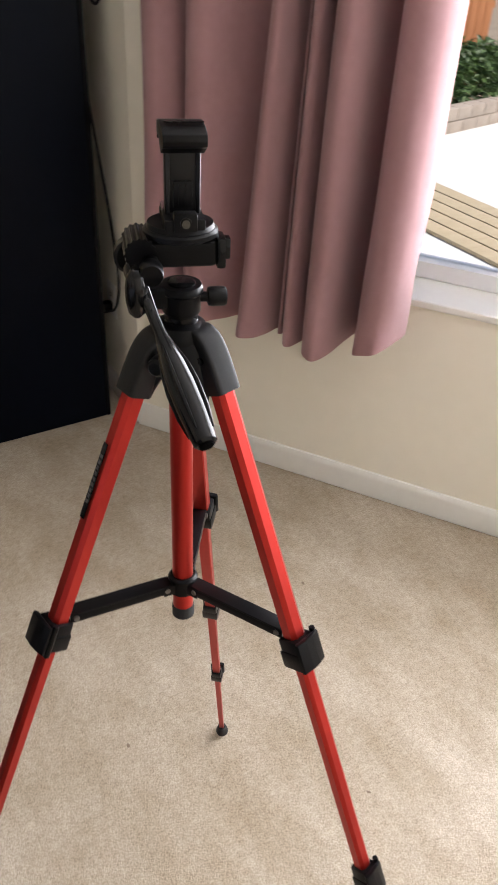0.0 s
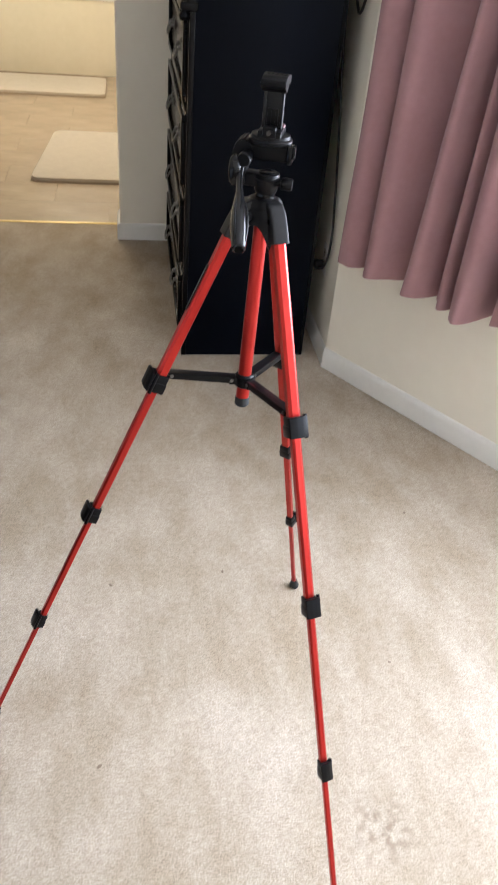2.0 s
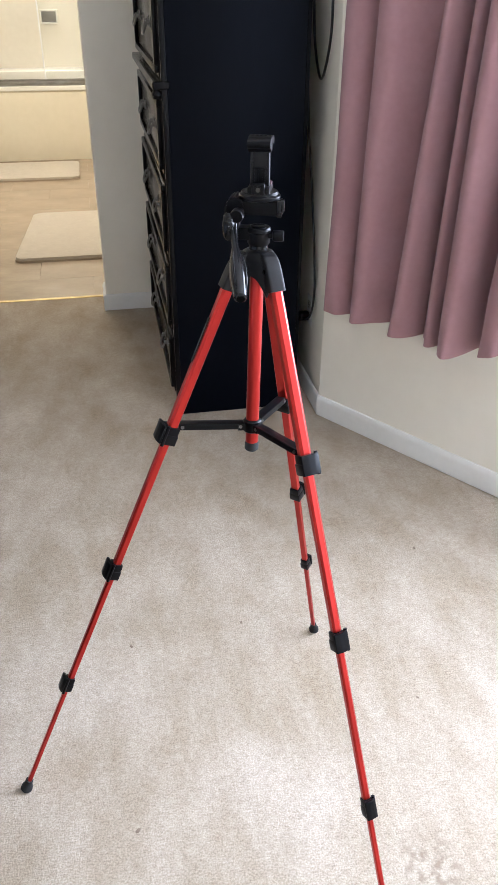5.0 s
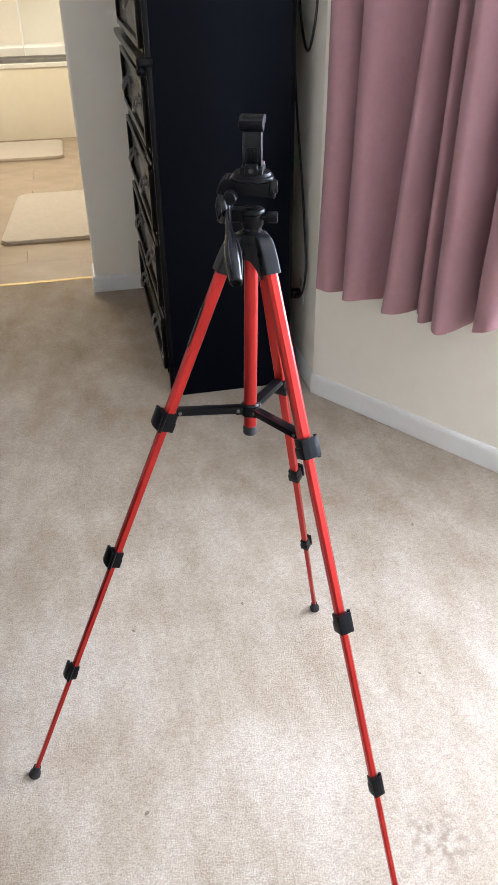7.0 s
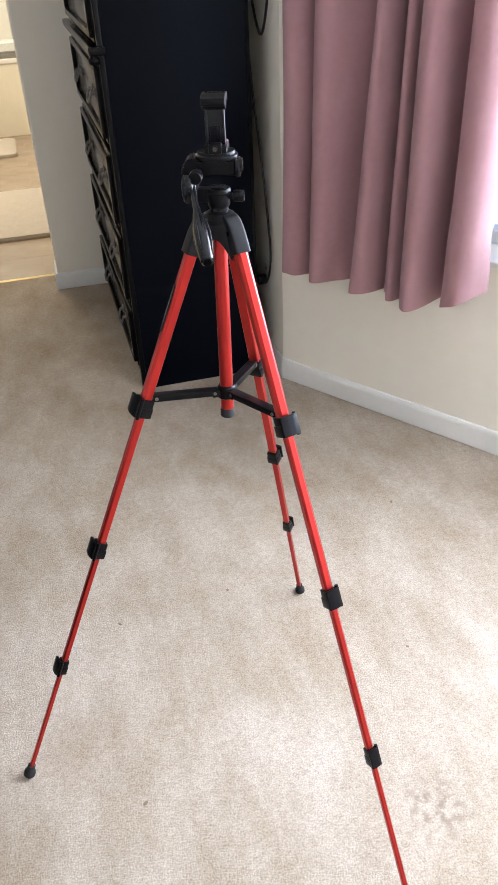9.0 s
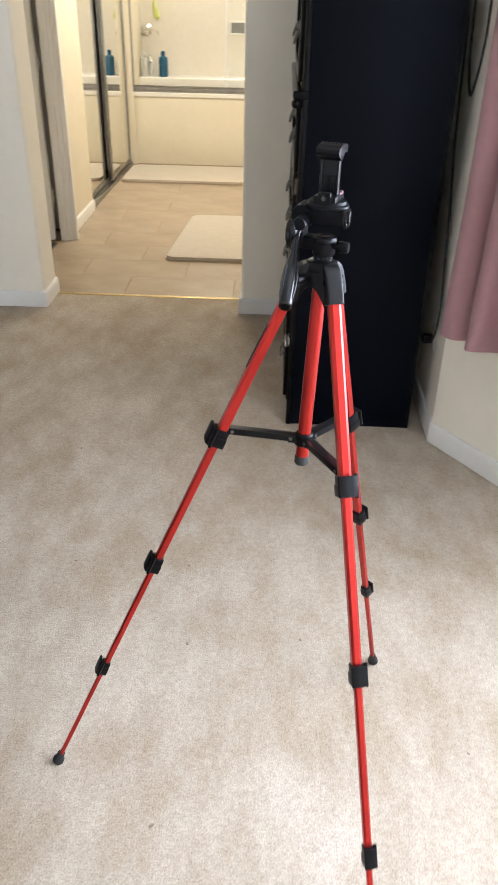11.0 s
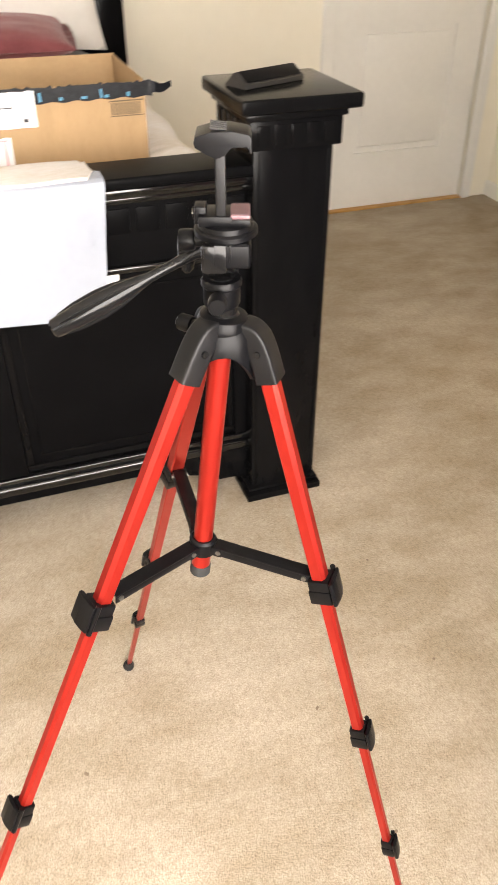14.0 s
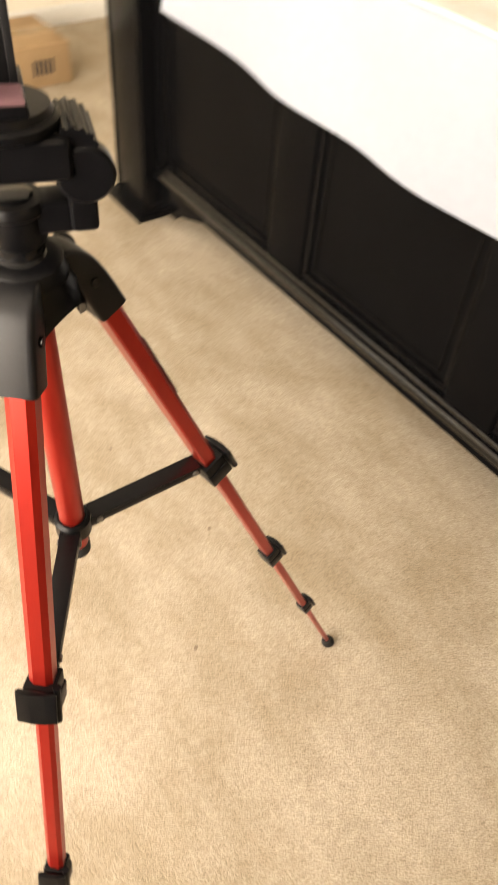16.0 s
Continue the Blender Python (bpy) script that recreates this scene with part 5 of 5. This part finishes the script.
def cloth_place(u, v):
    y = CL_Y0 + (CL_Y1 - CL_Y0) * u
    low = 0.662 + 0.045 * max(0.0, 1 - u * 1.6) ** 1.5 + 0.003 * math.sin(u * 9.0) - 0.010 * math.exp(-((u - 0.97) / 0.05) ** 2)
    front = FX + 0.053
    wave = 0.008 * math.sin(u * 21 + 1.0) + 0.007 * noise.noise(Vector((y * 5, v * 3, 2.0)))
    if v < 0.70:
        t = v / 0.70
        z = low + (0.942 - low) * t
        x = front + (0.020 * (1 - t) + wave) * (1 - t) ** 0.5 + 0.006
        y += 0.014 * (1 - t) * math.sin(u * 3.0) - (0.03 * (1 - t) if u > 0.98 else 0)
    else:
        t = (v - 0.70) / 0.30
        a = min(t / 0.15, 1.0) * math.pi / 2
        x = front + 0.006 - 0.012 * (1 - math.cos(a)) - max(0.0, t - 0.08) * 0.055
        z = 0.942 + 0.014 * math.sin(a) + 0.006 * noise.noise(Vector((y * 6, t * 2, 5.0))) * min(t * 3, 1)
    return Vector((x, y, z))


cloth = thing("white_sheet", "plain white cotton cloth draped over the footboard", "sheet", (FX, -0.7, 0.8))
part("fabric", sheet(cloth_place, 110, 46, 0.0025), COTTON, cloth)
bm = bmesh.new()
block(bm, (FX + 0.060, 0.040, 0.698), (FX + 0.0625, 0.096, 0.745), b=0.0005)
part("care_label", bm, PAPER, cloth, "small white care label")


def pillow(name, m, sx, sy, sz, material, label, power=0.45, trim=None):
    """A stuffed pillow: sx and sy across, sz thick, corners drawn out."""
    top = thing(name, label, "pillow", tuple(m.translation))
    bm = bmesh.new()
    nu, nv = 28, 28
    side = []
    for s in (1, -1):
        g = []
        for i in range(nu + 1):
            row = []
            for j in range(nv + 1):
                a, b = 2 * i / nu - 1, 2 * j / nv - 1
                h = (max(0.0, 1 - a ** 2) * max(0.0, 1 - b ** 2)) ** power
                x = a * (1 - 0.07 * (1 - b * b) * 0 - 0.05 * (1 - abs(a)) * 0) * (1 - 0.06 * (1 - b * b) * abs(a))
                y = b * (1 - 0.06 * (1 - a * a) * abs(b))
                wr = 0.10 * noise.noise(Vector((a * 3 + sx, b * 3, s * 2.0))) * h
                row.append(bm.verts.new(m @ Vector((x * sx / 2, y * sy / 2, s * sz / 2 * (h + wr)))))
            g.append(row)
        for i in range(nu):
            for j in range(nv):
                bm.faces.new((g[i][j], g[i + 1][j], g[i + 1][j + 1], g[i][j + 1]))
        side.append(g)
    bmesh.ops.remove_doubles(bm, verts=bm.verts, dist=0.0005)
    part("cushion", bm, material, top)
    if trim:
        bm = bmesh.new()
        n = 60
        def ring(k, f):
            t = 2 * math.pi * k / n
            c, s2 = math.cos(t), math.sin(t)
            r = 1 / max(abs(c), abs(s2)) ** 0.9
            return m @ Vector((c * r * f * sx / 2 * 0.96, s2 * r * f * sy / 2 * 0.96, 0.004 * math.sin(k * 2.1)))
        a = [bm.verts.new(ring(k, 0.96)) for k in range(n)]
        b = [bm.verts.new(ring(k, 1.06)) for k in range(n)]
        for k in range(n):
            bm.faces.new((a[k], a[(k + 1) % n], b[(k + 1) % n], b[k]))
        bmesh.ops.solidify(bm, geom=bm.faces[:], thickness=0.004)
        part("ruffle", bm, trim, top, "gathered paler edge")
    return top


pillow("bed_pillow", pose(-2.90, -0.55, 1.20, 78, 0, 90), 0.94, 0.56, 0.16, PILLOWWHITE, "plump white bed pillow standing between the others")
pillow("bed_pillow", pose(-2.97, 0.00, 1.17, 74, 0, 90), 0.92, 0.56, 0.17, PILLOWWHITE, "white bed pillow against the headboard")
pillow("bed_pillow", pose(-2.97, -1.12, 1.17, 74, 0, 90), 0.92, 0.50, 0.17, PILLOWWHITE, "white bed pillow against the headboard")
pillow("cushion", pose(-2.76, -1.07, 1.13, 66, 0, 90), 0.74, 0.46, 0.16, VELVET, "dusky rose velvet cushion leaning on the pillows")
pillow("cushion", pose(-2.76, -0.12, 0.985, 12, 0, 90), 0.84, 0.34, 0.14, VELVET, "dusky rose velvet cushion with gathered edge lying flat", 0.4, VELVET)

# ---- open cardboard box on the bed ----
bx = thing("cardboard_box", "opened brown cardboard box with torn dark tape and white labels", "box", (-1.50, 0.008, 0.87))
BX0, BX1, BXY0, BXY1, BZ0, BZ1, BT = -1.72, -1.340, -0.248, 0.268, 0.866, 1.084, 0.004
bm = bmesh.new()
block(bm, (BX1 - BT, BXY0, BZ0), (BX1, BXY1, BZ1), b=0.0012)
front = part("front_panel", bm, CARD, bx)
bm = bmesh.new()
block(bm, (BX0, BXY0, BZ0), (BX0 + BT, BXY1, BZ1 + 0.006), b=0.0012)
part("back_panel", bm, CARDIN, bx)
for y in (BXY0, BXY1 - BT):
    bm = bmesh.new()
    block(bm, (BX0 + BT, y, BZ0), (BX1 - BT, y + BT, BZ1 + 0.004), b=0.0012)
    part("side_panel", bm, CARD, bx)
bm = bmesh.new()
block(bm, (BX0, BXY0, BZ0 - 0.001), (BX1, BXY1, BZ0 + 0.004))
part("bottom_panel", bm, CARDIN, bx)
bm = bmesh.new()
nz = 60
lo_row, hi_row = [], []
for k in range(nz + 1):
    y = BXY0 - 0.006 + (BXY1 - BXY0 + 0.024) * k / nz
    jag = 0.007 * noise.noise(Vector((k * 0.9, 0.2, 0.1))) + 0.004 * noise.noise(Vector((k * 2.7, 1.2, 0.1)))
    lo_row.append(bm.verts.new((BX1 + 0.0012, y, BZ1 - 0.034 + 0.002 * math.sin(k))))
    hi_row.append(bm.verts.new((BX1 + 0.0016, y, BZ1 + 0.002 + jag)))
for k in range(nz):
    bm.faces.new((lo_row[k], lo_row[k + 1], hi_row[k + 1], hi_row[k]))
bmesh.ops.solidify(bm, geom=bm.faces[:], thickness=0.0008)
tape = part("torn_tape", bm, TAPE, front, "dark printed tape torn along the edge")
for k, (a, w, h) in enumerate(((-0.212, 0.006, 0.012), (-0.200, 0.004, 0.018), (0.012, 0.006, 0.020), (0.060, 0.008, 0.007), (0.112, 0.014, 0.006), (0.158, 0.005, 0.020), (0.168, 0.010, 0.006), (0.222, 0.008, 0.009))):
    bm = bmesh.new()
    block(bm, (BX1 + 0.0022, a, BZ1 - 0.030), (BX1 + 0.0032, a + w, BZ1 - 0.030 + h))
    part("tape_print", bm, TAPEBLUE, front)
bm = bmesh.new()
flap = curve_points([(BX1, BXY1 + 0.002, BZ1 - 0.016), (BX1 + 0.004, BXY1 + 0.022, BZ1 - 0.012), (BX1 - 0.004, BXY1 + 0.045, BZ1 - 0.018), (BX1 - 0.012, BXY1 + 0.070, BZ1 - 0.010)], 4)
ra = [bm.verts.new(p + Vector((0, 0, 0.015 - 0.010 * k / len(flap)))) for k, p in enumerate(flap)]
rb = [bm.verts.new(p - Vector((0, 0, 0.017 - 0.010 * k / len(flap)))) for k, p in enumerate(flap)]
for k in range(len(flap) - 1):
    bm.faces.new((ra[k], ra[k + 1], rb[k + 1], rb[k]))
bmesh.ops.solidify(bm, geom=bm.faces[:], thickness=0.001)
part("tape_end", bm, TAPE, bx, "loose tape end")


def paper(name, y0, y1, z0, z1, label, parent):
    bm = bmesh.new()
    n = 14
    rim = [(y0 + (y1 - y0) * k / n, z1 + 0.003 * noise.noise(Vector((k * 0.8, z1 * 9, 1)))) for k in range(n + 1)]
    rim += [(y0 + (y1 - y0) * k / n, z0 + 0.002 * noise.noise(Vector((k * 0.7, z0 * 5, 3)))) for k in range(n, -1, -1)]
    prism(bm, rim, BX1 + 0.0030, BX1 + 0.0044, Matrix(((0, 0, 1, 0), (1, 0, 0, 0), (0, 1, 0, 0), (0, 0, 0, 1))))
    return part(name, bm, PAPER, parent, label)


lab = paper("shipping_label", -0.182, 0.002, 1.000, 1.080, "white paper label with faint print", front)
for a, b, c, d in ((-0.104, -0.096, 1.060, 1.078), (-0.15, -0.13, 1.020, 1.024), (-0.15, -0.115, 1.030, 1.0325), (-0.03, -0.018, 1.012, 1.020), (-0.09, -0.05, 1.045, 1.0475)):
    bm = bmesh.new()
    block(bm, (BX1 + 0.0044, a, c), (BX1 + 0.0054, b, d))
    part("print_bar", bm, INK, lab)
lab = paper("product_label", -0.230, -0.066, 0.878, 0.980, "white product label with black pictures", front)
bm = bmesh.new()
px = BX1 + 0.0044
for a, b, c, d in ((-0.190, -0.176, 0.905, 0.945), (-0.176, -0.150, 0.895, 0.925), (-0.180, -0.160, 0.925, 0.935), (-0.166, -0.155, 0.925, 0.950), (-0.192, -0.182, 0.938, 0.944), (-0.195, -0.160, 0.880, 0.897), (-0.156, -0.143, 0.880, 0.905), (-0.172, -0.150, 0.908, 0.920)):
    block(bm, (px, a, c), (px + 0.001, b, d), b=0.0003)
part("picture_shape", bm, INK, lab, "black picture shapes")
for k in range(9):
    for a, b in ((-0.132, -0.117 + 0.004 * (k % 3)), (-0.226, -0.221)):
        bm = bmesh.new()
        block(bm, (px, a, 0.893 + 0.0062 * k), (px + 0.001, b, 0.896 + 0.0062 * k))
        part("print_bar", bm, INK, lab)
bm = bmesh.new()
block(bm, (px, -0.084, 0.880), (px + 0.001, -0.080, 0.975))
block(bm, (px, -0.226, 0.973), (px + 0.001, -0.072, 0.976))
part("coloured_line", bm, PINKINK, lab)
bm = bmesh.new()
for k in range(10):
    block(bm, (BX1 + 0.0006, 0.182 + 0.0075 * k, 1.012), (BX1 + 0.0014, 0.186 + 0.0075 * k, 1.040))
block(bm, (BX1 + 0.0006, 0.178, 1.042), (BX1 + 0.0014, 0.262, 1.045))
block(bm, (BX1 + 0.0006, 0.178, 1.008), (BX1 + 0.0014, 0.262, 1.010))
part("printed_marks", bm, varied("brown_print", (0.10, 0.07, 0.04), (0.14, 0.10, 0.06), 30.0, 0.8), front)

bx.location.z -= 0.016

# ---- small black case on the post cap ----
case = thing("folded_case", "small black folded leather case lying on the bed post", "case", (-1.12, 0.52, 1.09))
m = pose(-1.095, 0.490, 1.0945, 0, 0, 112)
bm = bmesh.new()
prism(bm, [(-0.034, 0.0), (0.034, 0.0), (0.034, 0.004), (0.008, 0.028), (0.0, 0.031), (-0.034, 0.010)], -0.088, 0.088, m @ pose(0, 0, 0, 90, 0, 90), 0.0015)
part("body", bm, varied("black_leather", (0.014, 0.013, 0.013), (0.026, 0.025, 0.025), 60.0, 0.5, bump=0.2, bump_scale=500), case)
bm = bmesh.new()
prism(bm, [(-0.030, 0.0125), (-0.003, 0.0292), (-0.001, 0.0318), (-0.032, 0.0145)], -0.080, 0.080, m @ pose(0, 0, 0, 90, 0, 90), 0.0006)
part("flap", bm, PLASTIC, case)

# box on the floor by the far wall
small = thing("floor_box", "closed brown cardboard box on the carpet by the wall", "box", (-1.03, -2.92, 0))
bm = bmesh.new()
block(bm, (-1.27, -3.10, 0.0), (-0.80, -2.75, 0.165), b=0.004)
part("carton", bm, CARD, small)
bm = bmesh.new()
block(bm, (-1.275, -2.95, 0.161), (-0.795, -2.89, 0.1665), b=0.0005)
part("packing_tape", bm, varied("brown_tape", (0.3, 0.19, 0.09), (0.36, 0.24, 0.12), 20.0, 0.25), small)
for k in range(5):
    bm = bmesh.new()
    block(bm, (-1.19 + 0.02 * k, -2.7495, 0.05), (-1.18 + 0.02 * k, -2.7485, 0.11))
    part("print_bar", bm, INK, small)

# lint and specks on the carpet
bm = bmesh.new()
rng = random.Random(4)
for x, y, r in ((0.045, 0.343, 0.006), (-0.267, -0.19, 0.007), (-0.251, 0.311, 0.006), (-0.45, -0.42, 0.006), (-0.62, 0.62, 0.005), (-0.28, 0.62, 0.005), (0.42, 0.02, 0.005), (-0.75, 1.25, 0.006), (0.62, 0.55, 0.006), (-0.38, -0.75, 0.006), (0.30, 0.62, 0.004)):
    bmesh.ops.create_icosphere(bm, subdivisions=1, radius=r, matrix=Matrix.LocRotScale((x, y, 0.001), Euler((0, 0, rng.random() * 6)), (1, 0.6, 0.35)))
solo("carpet_specks", bm, SPOT, "small dark specks of lint on the carpet", "lint", "stuff")

# ---- garden outside the window ----
GZ = -1.0
bm = bmesh.new()
bmesh.ops.create_grid(bm, x_segments=1, y_segments=1, size=0.5, matrix=Matrix.LocRotScale((0, 0, GZ - 0.01), None, (900, 900, 1)))
solo("ground", bm, SOIL, "dry garden soil reaching to the distance", "ground", "structure")
bm = bmesh.new()
prism(bm, [(0.72, 2.0), (2.75, -1.0), (11.0, -1.0), (8.9, 7.35), (1.5, 6.4)], GZ - 0.08, GZ + 0.005)
solo("patio", bm, CONCRETE, "sunlit pale concrete patio", "patio", "structure")
walkway = thing("timber_walk", "pale weathered timber planks laid on the patio", "boardwalk", (5.2, 4.5, GZ))
for k in range(5):
    bm = bmesh.new()
    x = 4.68 + 0.215 * k
    block(bm, (x, 1.5, GZ + 0.01), (x + 0.19, 7.0, GZ + 0.045), pose(0, 0, 0, 0, 0, 0), 0.006)
    part("plank", bm, PLANK, walkway)
low = thing("garden_wall", "low buff block wall in front of the hedge", "garden wall", (8, 7.2, GZ))
d = Vector((1.5, 0.30, 0)).normalized()
mw = frame_of((6.2, 6.9, GZ), (6.2, 6.9, GZ + 1), d)
for j in range(2):
    for k in range(14):
        bm = bmesh.new()
        o = 0.15 if j else 0.0
        block(bm, (0.31 * k + o, -0.1, 0.16 * j), (0.31 * k + o + 0.30, 0.1 + 0.01 * rng.random(), 0.16 * j + 0.152), mw, 0.012)
        part("block", bm, STONE, low)
fence = thing("garden_fence", "orange-brown stained board fence behind the hedge", "fence", (9, 8.6, GZ))
mf = frame_of((6.6, 9.3, GZ), (6.6, 9.3, GZ + 1), Vector((1.2, -0.12, 0)).normalized())
for k in range(22):
    bm = bmesh.new()
    h = 1.42 + 0.02 * rng.random()
    block(bm, (0.148 * k, 0, 0), (0.148 * k + 0.140, 0.022, h), mf, 0.004)
    part("board", bm, FENCE, fence)
for z in (0.3, 1.2):
    bm = bmesh.new()
    block(bm, (0, 0.022, z), (3.3, 0.06, z + 0.09), mf, 0.004)
    part("rail", bm, FENCE, fence)
hedge = thing("hedge", "low leafy green shrub behind the block wall", "shrub", (8.2, 7.9, GZ))
bm = bmesh.new()
for k in range(16):
    a = rng.random() * 6.3
    b = Vector((8.3 + 1.3 * rng.uniform(-1, 1), 7.9 + 0.3 * rng.uniform(-1, 1), GZ))
    tube(bm, [b, b + Vector((0.1 * math.cos(a), 0.1 * math.sin(a), 0.4)), b + Vector((0.3 * math.cos(a), 0.3 * math.sin(a), 0.75))], [0.02, 0.013, 0.006], 6)
part("twigs", bm, TWIG, hedge)
verts, faces = [], []
for k in range(5200):
    u = rng.uniform(-1, 1)
    top_z = 0.86 * (1 - 0.45 * u * u) + 0.10 * math.sin(u * 7)
    x = 8.3 + 1.6 * u + rng.gauss(0, 0.06)
    t = rng.random() ** 0.6
    y = 7.9 + rng.uniform(-0.48, 0.48) * math.sqrt(max(0.05, 1 - t * t * 0.8))
    c = Vector((x, y, GZ + top_z * t + rng.gauss(0, 0.03)))
    e = Euler((rng.uniform(-1.1, 1.1), rng.uniform(-1.1, 1.1), rng.random() * 6.3)).to_matrix()
    L = rng.uniform(0.045, 0.085)
    i = len(verts)
    for q in ((-L, 0, 0), (0, -L * 0.38, 0.008), (L, 0, -0.01), (0, L * 0.38, 0.008)):
        verts.append(c + e @ Vector(q))
    faces.append((i, i + 1, i + 2, i + 3))
me = bpy.data.meshes.new("foliage")
me.from_pydata([v - Vector((8.2, 7.9, GZ)) for v in verts], [], faces)
me.materials.append(LEAF)
leaves = new("foliage", me)
leaves.parent = hedge
tagged(leaves, kind="stuff")

# ---- bathroom floor tiles ----
tile_bm = bmesh.new()
block(tile_bm, (0, 0, -0.006), (0.6004, 0.3004, 0.0))
tile_mesh = finish(tile_bm, "plank_tile", TILE)
bath_floor = bpy.data.objects["floor_bathroom"]
for j in range(12):
    for i in range(4):
        t = new("plank_tile", tile_mesh)
        t.parent = bath_floor
        t.location = (-1.62 + 0.602 * i - (0.3 if j % 2 else 0.0) + 0.12, 2.866 + 0.302 * j, 0.0)
